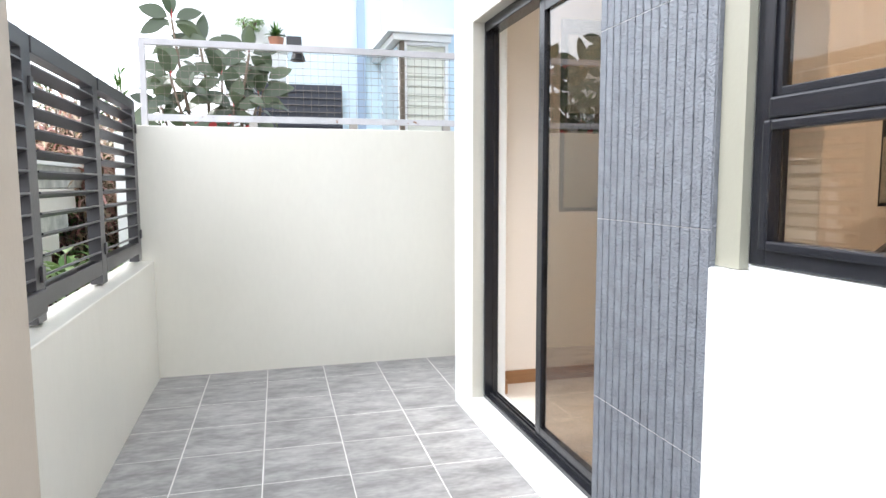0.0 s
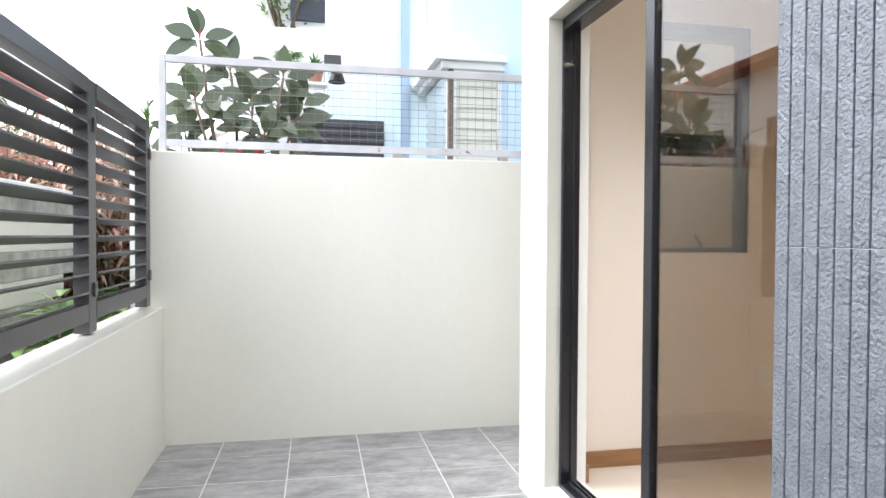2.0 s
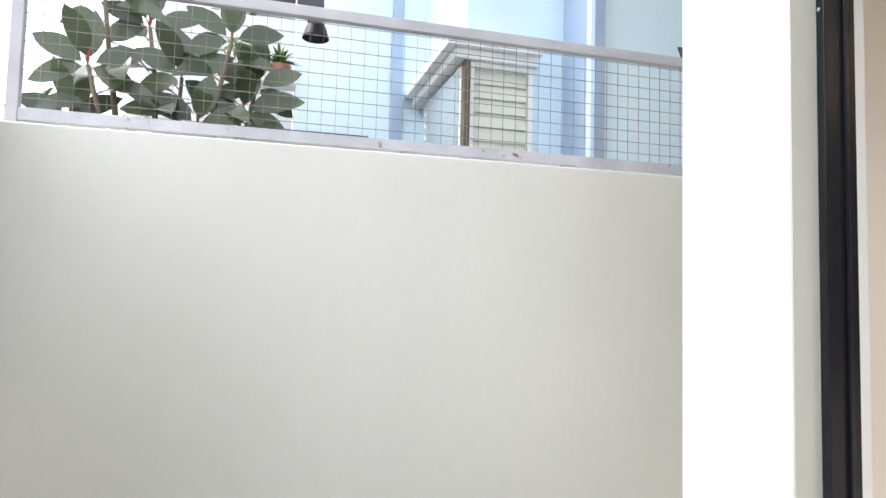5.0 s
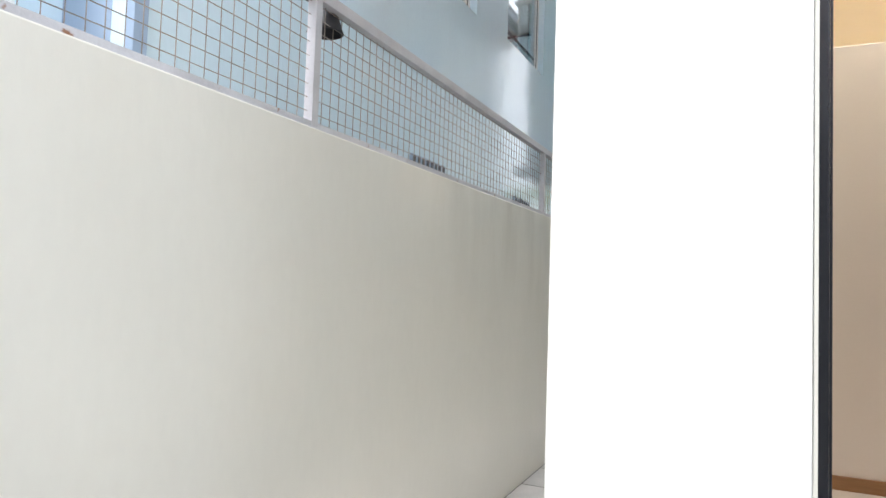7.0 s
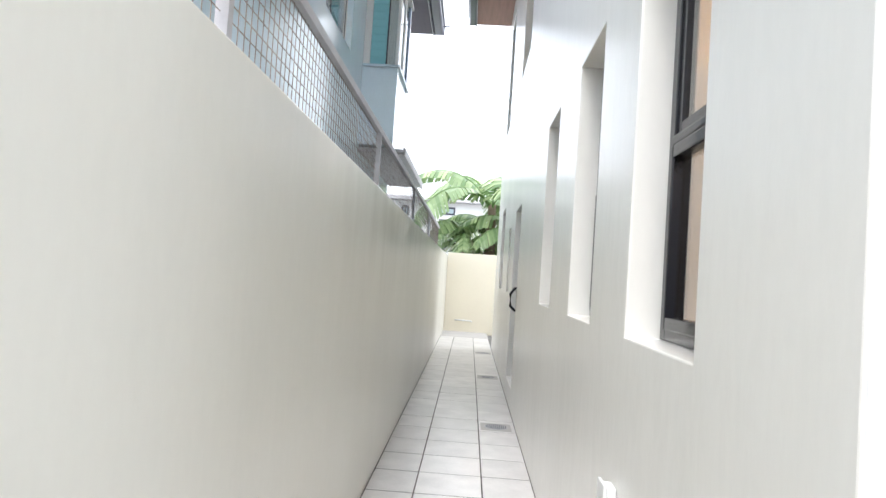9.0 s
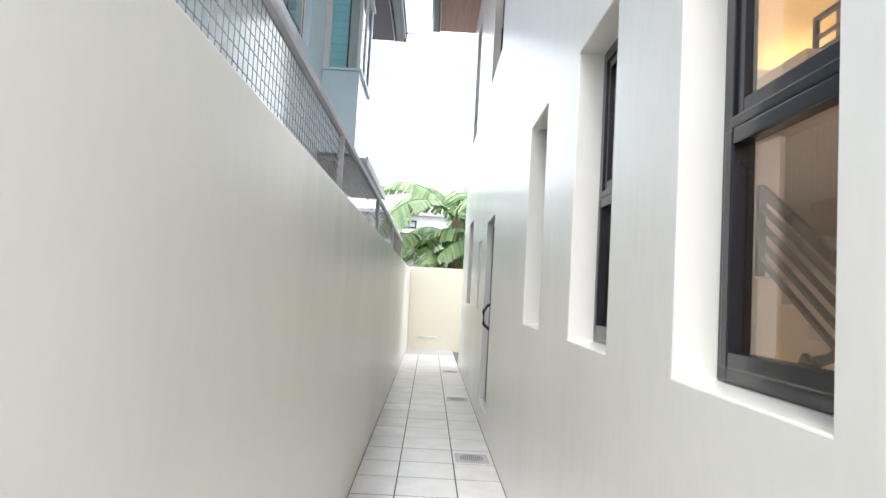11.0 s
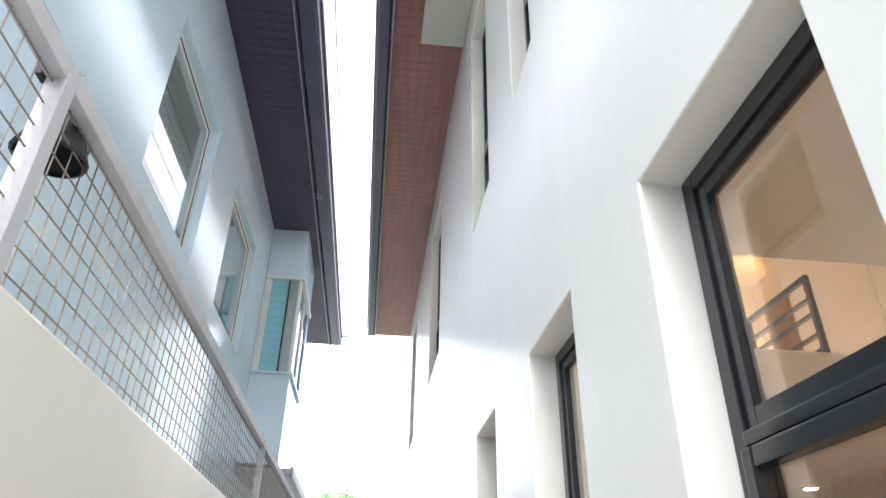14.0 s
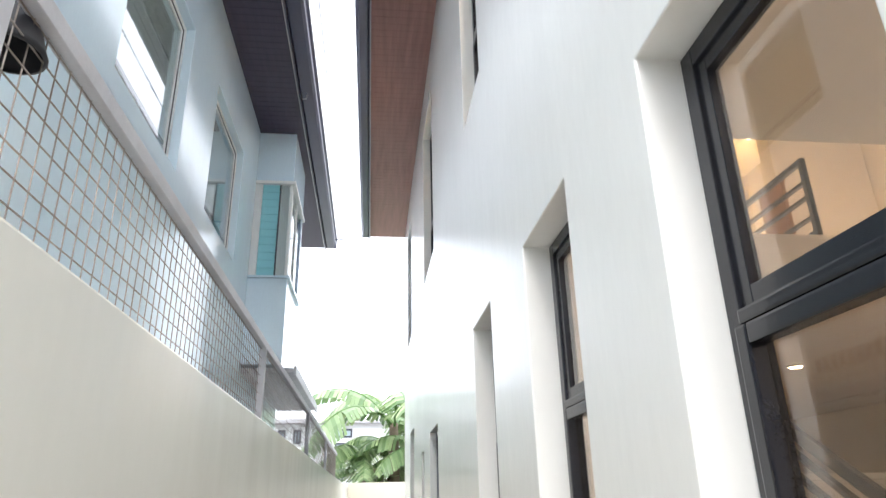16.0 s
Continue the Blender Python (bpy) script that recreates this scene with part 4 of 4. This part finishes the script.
def shrub(x, y, z, radius, height, n, length, width, material, label, name="shrub", seed=1, upright=0.5, droop=1.0, spread=1.0):
    """A clump of blades on short stems, uneven in its outline."""
    rnd = random.Random(seed)
    s = empty(name, x, y, z, label, "bush")
    bt, bl = bmesh.new(), bmesh.new()
    heads = max(4, n // 26)
    for h in range(heads):
        a, r = rnd.uniform(0, math.tau), radius * math.sqrt(rnd.random())
        hx, hy, hz = r * math.cos(a), r * math.sin(a) * spread, height * rnd.uniform(0.35, 1.0)
        tube(bt, [(hx * 0.4, hy * 0.4, 0), (hx * 0.8, hy * 0.8, hz * 0.6), (hx, hy, hz)], [0.018, 0.012, 0.006], 6)
        for k in range(n // heads):
            b = rnd.uniform(0, math.tau)
            el = rnd.uniform(-0.3, 1.2) * upright + 0.2
            dv = (math.cos(b) * math.cos(el), math.sin(b) * math.cos(el), math.sin(el))
            st = (hx + dv[0] * 0.02, hy + dv[1] * 0.02, hz - rnd.uniform(0, 0.3) * height)
            add_leaf(bl, st, dv, length * rnd.uniform(0.6, 1.2), width * rnd.uniform(0.7, 1.2), droop * rnd.uniform(0.5, 1.4), 0.25, 5)
    mesh_ob("stem", bt, M_BARK, s, smooth=True)
    tagged(mesh_ob("foliage", bl, material, s, smooth=True), kind="stuff")
    return s


for k, (x, y, h) in enumerate([(-0.68, 1.75, 1.9), (-1.0, 2.5, 2.2), (-0.72, 2.4, 2.0), (-1.7, 1.9, 2.4), (-2.4, 0.9, 2.3), (-1.9, 2.8, 2.5), (-2.5, 0.1, 2.2), (-0.95, 3.2, 2.2), (-1.4, 3.3, 2.5), (-1.2, 1.75, 2.2), (-2.3, 1.6, 2.5), (-2.6, -0.8, 2.0)]):
    shrub(x, y, -0.06, 0.5, h, 1300, 0.38, 0.028, L_BUSH if k % 3 == 2 else L_RED, "dense clump of green strap-leaved shrubs" if k % 3 == 2 else "dense clump of reddish striped strap-leaved shrubs", "cordyline", 20 + k, 0.6, 1.4)
for k, (x, y) in enumerate([(-0.6, -0.8), (-0.45, 0.3), (-0.45, 0.95), (-0.5, -0.2), (-0.6, 1.9), (-0.95, 1.8), (-1.2, 2.3)]):
    shrub(x, y, -0.06, 0.22, 0.98 if k < 5 else 1.5, 230, 0.2, 0.065, L_PALE, "low bright green broad-leaved garden bush", "garden_bush", 40 + k, 0.6, 0.9)
shrub(-0.62, 2.75, -0.06, 0.35, 2.5, 900, 0.2, 0.028, L_BUSH, "dark green feathery palm behind the corner", "palm", 60, 0.8, 1.0)
shrub(0.62, 2.93, 3.0, 0.2, 0.12, 160, 0.11, 0.018, L_PALE, "light green trailing plant hung on the white balcony wall", "hanging_plant", 62, 0.4, 1.8)
shrub(0.6, 3.06, 3.42, 0.25, 0.6, 260, 0.16, 0.03, L_PALE, "light green potted plant on the white balcony wall", "potted_plant", 61, 0.7, 0.8)

planter = empty("garden_steps", 0, 0, 0, "pale stained concrete garden steps among red shrubs", "steps")
for i, (yr, z0, z1) in enumerate(((1.43, 1.475, 1.53), (1.40, 1.31, 1.474), (1.16, 1.14, 1.309), (0.92, 0.98, 1.139), (0.66, 0.84, 0.979), (0.46, 0.70, 0.839))):
    box("tread_block", -1.5 - 0.05 * i, -0.75 + (0.03 if i == 0 else 0.0), -0.4, yr, z0, z1, M_WHITE if i == 0 else M_STEPSTONE if i % 2 else M_CREAM, planter, 0.008)
box("footing", -1.5, -0.80, -0.35, 0.4, -0.058, 0.699, M_CEMENT, planter)
for px_, py_ in ((-0.30, 0.66), (-0.30, -1.59)):
    pole = empty("white_pole", px_, py_, -0.06, "thin white painted post beyond the fence", "post", "white posts beyond the fence")
    box("shaft", -0.037, 0.037, -0.037, 0.037, 0, 1.79 if py_ > 0 else 1.40, M_WHITE, pole, 0.003)


def banana(x, y, z, scale, seed, n=10):
    rnd = random.Random(seed)
    p = empty("banana_plant", x, y, z, "leafy banana plant with torn bright green leaves beyond the end wall", "banana plant", "banana plants")
    bt, bl, br = bmesh.new(), bmesh.new(), bmesh.new()
    H = 1.9 * scale
    tube(bt, [(0, 0, 0), (0.02, 0.01, H * 0.5), (0.03, 0, H)], [0.13 * scale, 0.1 * scale, 0.06 * scale], 10)
    for k in range(n):
        a = k * 2.4 + rnd.uniform(-0.3, 0.3)
        d = Vector((math.cos(a), math.sin(a), rnd.uniform(0.7, 2.2))).normalized()
        q = Vector((0.03, 0, H * rnd.uniform(0.85, 1.0)))
        L = rnd.uniform(1.3, 1.9) * scale
        mid = [q.copy()]
        m = 14
        for i in range(m):
            q = q + d * (L / m)
            d = (d + Vector((0, 0, -0.17))).normalized()
            mid.append(q.copy())
        tube(br, mid, [0.022 * scale * (1 - 0.85 * i / m) for i in range(m + 1)], 5)
        sag = {-1: rnd.uniform(0.3, 0.8), 1: rnd.uniform(0.3, 0.8)}
        for i in range(2, m):
            u = (i - 2) / (m - 2)
            w = 0.33 * scale * math.sin(math.pi * min(1, 0.12 + u * 0.86)) ** 0.6
            dd = (mid[min(m, i + 1)] - mid[i]).normalized()
            s = dd.cross(Vector((0, 0, 1)))
            s = s.normalized() if s.length > 0.1 else Vector((1, 0, 0))
            for sg in (-1, 1):
                for sub in range(2):
                    c = mid[i] + dd * (L / m) * (sub / 2)
                    tear = (i * 2 + sub + sg + k) % 5 == 0
                    if tear:
                        sag[sg] = rnd.uniform(0.3, 0.85)
                    tip = c + s * sg * w * (1.05 - 0.3 * sag[sg]) + dd * w * 0.3 + Vector((0, 0, -w * (sag[sg] + rnd.uniform(-0.03, 0.03))))
                    e = dd * (L / m) * (0.43 if tear else 0.505)
                    mm = c.lerp(tip, 0.5) + Vector((0, 0, w * 0.12))
                    v = [bl.verts.new(c), bl.verts.new(c + e), bl.verts.new(mm + e), bl.verts.new(mm), bl.verts.new(tip + e * 0.8), bl.verts.new(tip)]
                    bl.faces.new([v[0], v[1], v[2], v[3]])
                    bl.faces.new([v[3], v[2], v[4], v[5]])
    mesh_ob("trunk", bt, M_BARK, p, smooth=True)
    mesh_ob("midrib", br, L_PALE, p, smooth=True)
    tagged(mesh_ob("crown", bl, L_BANANA, p), kind="stuff")


banana(17.9, -1.0, -0.06, 1.7, 3, 7)
banana(18.3, -0.3, -0.06, 1.12, 5, 11)
banana(17.6, -2.0, -0.06, 1.3, 8, 11)
banana(19.2, -1.2, -0.06, 1.35, 9, 11)
shrub(17.3, -0.2, -0.06, 0.7, 2.1, 500, 0.3, 0.08, L_BUSH, "dark green undergrowth below the banana plants", "undergrowth", 70, 0.6, 1.0)
shrub(17.4, -1.2, -0.06, 0.7, 2.3, 500, 0.3, 0.08, L_PALE, "mixed green undergrowth below the banana plants", "undergrowth", 71, 0.6, 1.0)

# ---------- houses further off ----------
def far_house(name, x0, x1, y0, y1, h, roof, wallm, roofm, wins, label, face="x"):
    hs = empty(name, 0, 0, 0, label, "house")
    fx = x0 if face == "x" else x1
    box("wall", x0, x1, y0, y1, -0.055, h, wallm, hs, 0.02)
    bm = bmesh.new()
    o = 0.5
    z1 = h + roof
    cx, cy = (x0 + x1) / 2, (y0 + y1) / 2
    add_box(bm, x0 - o, x1 + o, y0 - o, y1 + o, h, h + 0.16, 0.01)
    v = [bm.verts.new(p) for p in ((x0 - o, y0 - o, h + 0.161), (x1 + o, y0 - o, h + 0.161), (x1 + o, y1 + o, h + 0.161), (x0 - o, y1 + o, h + 0.161), (cx, y0 + (y1 - y0) * 0.3, z1), (cx, y0 + (y1 - y0) * 0.7, z1))]
    for q in ((0, 1, 4), (1, 2, 5, 4), (2, 3, 5), (3, 0, 4, 5)):
        bm.faces.new([v[i] for i in q])
    mesh_ob("roof", bm, roofm, hs)
    for a, b, c, d in wins:
        w = new("window")
        w.parent = hs
        s = -1 if face == "x" else 1
        bm = bmesh.new()
        t = sorted((fx + s * 0.002, fx + s * 0.06))
        bars(bm, "x", t[0], t[1], a, b, c, d, 0.07, 0.004)
        add_box(bm, t[0], t[1], (a + b) / 2 - 0.03, (a + b) / 2 + 0.03, c + 0.07, d - 0.07)
        mesh_ob("window_frame", bm, M_DARK, w)
        t = sorted((fx + s * 0.003, fx + s * 0.02))
        box("pane", t[0], t[1], a + 0.07, b - 0.07, c + 0.07, d - 0.07, M_DARK if face != "x" else M_CLEARBLUE, w)
    return hs


far_house("white_house", 30, 38, -1.5, 12, 4.5, 0.2, M_WHITE, M_STEEL, [(2.37, 2.69, 3.72, 4.27), (3.0, 3.32, 3.72, 4.27), (0.3, 1.0, 3.95, 4.3), (0.3, 1.0, 3.3, 3.75), (4.3, 5.2, 3.5, 4.2)], "pale low house with dark framed windows far behind the alley")
far_house("red_roofed_house", -12, -5.9, 3.4, 13.5, 4.6, 0.5, M_WHITE, M_ROOF, [(5.6, 7.2, 2.2, 3.6), (8.6, 10.4, 2.2, 3.6)], "cream house with a red hipped roof across the street", face="w")
far_house("street_house", -16, -9, -16, 1.0, 5.4, 2.2, M_SIDE, M_ROOF, [(-3.5, -1.5, 2.6, 4.0), (-8.0, -6.0, 2.6, 4.0)], "cream house with red roof and wide windows across the street", face="w")
gate = empty("slatted_gate", -5.1, 0, -0.06, "brown wooden gate of wide horizontal boards across the street", "gate")
for i in range(15):
    box("board", -0.02, 0.02, 2.0, 5.25, 0.3 + i * 0.2, 0.475 + i * 0.2, M_WOODG, gate, 0.004)
for y in (1.95, 3.6, 5.3):
    box("gate_post", -0.06, 0.03 if y != 3.6 else -0.021, y - 0.05, y + 0.05, 0.001, 3.3, M_WHITE, gate, 0.005)

# white balcony side and grille beyond the fence
back_house = empty("balcony_house", 0, 0, 0, "white house side with a balcony parapet, dark window and grille", "house")
box("parapet", -0.1, 1.028, 3.0, 3.12, 2.5, 3.42, M_WHITE, back_house, 0.01)
box("wall", 0.35, 1.028, 3.13, 6.0, -0.055, 8.0, M_WHITE, back_house)
gr = new("grille")
gr.parent = back_house
box("grille_frame", 0.667, 1.605, 2.62, 2.65, 1.5, 2.415, M_DARK, gr, 0.004)
for i in range(12):
    box("slat", 0.687, 1.585, 2.602, 2.619, 1.52 + i * 0.074, 1.56 + i * 0.074, M_DARK, gr)
uw = new("window")
uw.parent = back_house
box("window_frame", 0.66, 1.026, 3.07, 3.129, 3.53, 4.6, M_DARK, uw, 0.004)
box("pane", 0.70, 0.985, 3.065, 3.069, 3.58, 4.55, M_DARK, uw)
pot = empty("hanging_pot", 0.91, 2.6, 2.75, "small terracotta pot with a green plant on the ledge", "plant pot")
bm = bmesh.new()
bmesh.ops.create_cone(bm, cap_ends=True, segments=16, radius1=0.055, radius2=0.085, depth=0.13, matrix=pose(0, 0, 0.075))
mesh_ob("pot", bm, M_POT, pot)
box("ledge", -0.14, 0.12, -0.08, 0.099, -0.02, 0.008, M_WHITE, pot, 0.002)
bm = bmesh.new()
rnd = random.Random(9)
for k in range(60):
    a, el = rnd.uniform(0, math.tau), rnd.uniform(0.1, 1.4)
    add_leaf(bm, (0, 0, 0.15), (math.cos(a) * math.cos(el), math.sin(a) * math.cos(el), math.sin(el)), rnd.uniform(0.08, 0.2), 0.03, 0.8, 0.2, 4)
tagged(mesh_ob("foliage", bm, L_BUSH, pot, smooth=True), kind="stuff")

# small fittings in the alley
for x, z, n, h in ((5.2, 2.12, 8, 0.075), (5.84, 2.0, 7, 0.1), (7.6, 2.1, 7, 0.085)):
    vent = empty("ventilation_block", x, 1.03, z, "grey slotted ventilation block in the neighbouring wall", "ventilation block", "ventilation blocks")
    box("surround", -0.02, n * 0.075 - 0.02, -0.004, 0.018, -0.015, h + 0.015, M_BLUED, vent, 0.002)
    for i in range(n):
        box("slot", i * 0.075, i * 0.075 + 0.036, -0.009, -0.005, 0, h, M_DARK, vent)
tap = empty("electric_outlet_box", 3.04, -1.0, 0.575, "white plastic weatherproof outlet box on the house wall", "outlet box")
box("body", -0.04, 0.04, 0.001, 0.03, 0, 0.1, M_WHITE, tap, 0.006)
box("lid", -0.045, 0.045, 0.031, 0.042, 0.004, 0.11, M_WHITE, tap, 0.005)
duct = empty("pipe_outlet", ALLEY_END - 0.001, -0.45, 0.26, "small white horizontal pipe stub on the end wall", "pipe")
bm = bmesh.new()
tube(bm, [(-0.03, 0.2, 0), (-0.03, -0.15, 0), (-0.03, -0.2, -0.02)], 0.014)
mesh_ob("tube", bm, M_WHITE, duct, smooth=True)
box("clip", -0.045, -0.001, -0.02, 0.02, -0.018, 0.018, M_WHITE, duct, 0.002)


# ---------- floor drain and tiles ----------
def drain(x, y):
    d = empty("floor_drain", x, y, -0.006, "square steel floor drain with a slotted round grate", "drain", "floor drains")
    bm = bmesh.new()
    add_box(bm, -0.14, 0.14, -0.13, 0.13, 0.0, 0.007, 0.002)
    mesh_ob("rim_plate", bm, M_CEML, d)
    bm = bmesh.new()
    bmesh.ops.create_cone(bm, cap_ends=True, segments=28, radius1=0.1, radius2=0.098, depth=0.003, matrix=pose(0, 0, 0.0087))
    mesh_ob("grate", bm, M_STEEL, d)
    for i in range(11):
        w = 0.088 * math.sqrt(max(0.05, 1 - ((i - 5) / 5.6) ** 2))
        box("slot", -w, w, (i - 5) * 0.0165 - 0.0045, (i - 5) * 0.0165 + 0.0045, 0.0103, 0.0112, M_DARK, d)


drain(6.68, -0.835)
drain(9.45, -0.84)
drain(12.1, -0.84)


def tiles(parent, x_cuts, y_cuts, material, gap=0.003, cross=0.003, top=0.0, turn=0.0):
    """Square tiles with eased edges, laid at an angle of turn; alike sizes share one mesh."""
    ct, st = math.cos(turn), math.sin(turn)
    rnd = random.Random(11)
    cache = {}
    for x0, x1 in zip(x_cuts, x_cuts[1:]):
        for y0, y1 in zip(y_cuts, y_cuts[1:]):
            w, h = round(x1 - x0 - 2 * cross, 4), round(y1 - y0 - 2 * gap, 4)
            if (w, h) not in cache:
                bm = bmesh.new()
                e = 0.0012
                lo = [bm.verts.new((sx * w / 2, sy * h / 2, -0.008)) for sx, sy in ((-1, -1), (1, -1), (1, 1), (-1, 1))]
                mi = [bm.verts.new((sx * w / 2, sy * h / 2, -e)) for sx, sy in ((-1, -1), (1, -1), (1, 1), (-1, 1))]
                hi = [bm.verts.new((sx * (w / 2 - e), sy * (h / 2 - e), 0)) for sx, sy in ((-1, -1), (1, -1), (1, 1), (-1, 1))]
                for A, B in ((lo, mi), (mi, hi)):
                    for k in range(4):
                        bm.faces.new([A[k], A[(k + 1) % 4], B[(k + 1) % 4], B[k]])
                bm.faces.new(hi)
                me = bpy.data.meshes.new("tile")
                bm.to_mesh(me)
                bm.free()
                me.materials.append(material)
                cache[w, h] = me
            t = new("tile", cache[w, h])
            t.parent = parent
            cx, cy = (x0 + x1) / 2, (y0 + y1) / 2
            t.location = (cx * ct - cy * st, cx * st + cy * ct, top + rnd.uniform(-0.0006, 0.0006))
            t.rotation_euler.z = turn


tiles(bed, [0.002, 0.33] + [0.724 + 0.394 * i for i in range(5)], [-0.277 - 0.392 * i for i in range(22, -1, -1)] + [0.04], M_TILE, gap=0.0024, cross=0.0024, turn=-0.018)
tiles(bed2, [2.305, 2.4] + [2.81 + 0.41 * i for i in range(30)], [-0.999, -0.685, -0.285, -0.001], M_TILEA, gap=0.004, cross=0.0065)
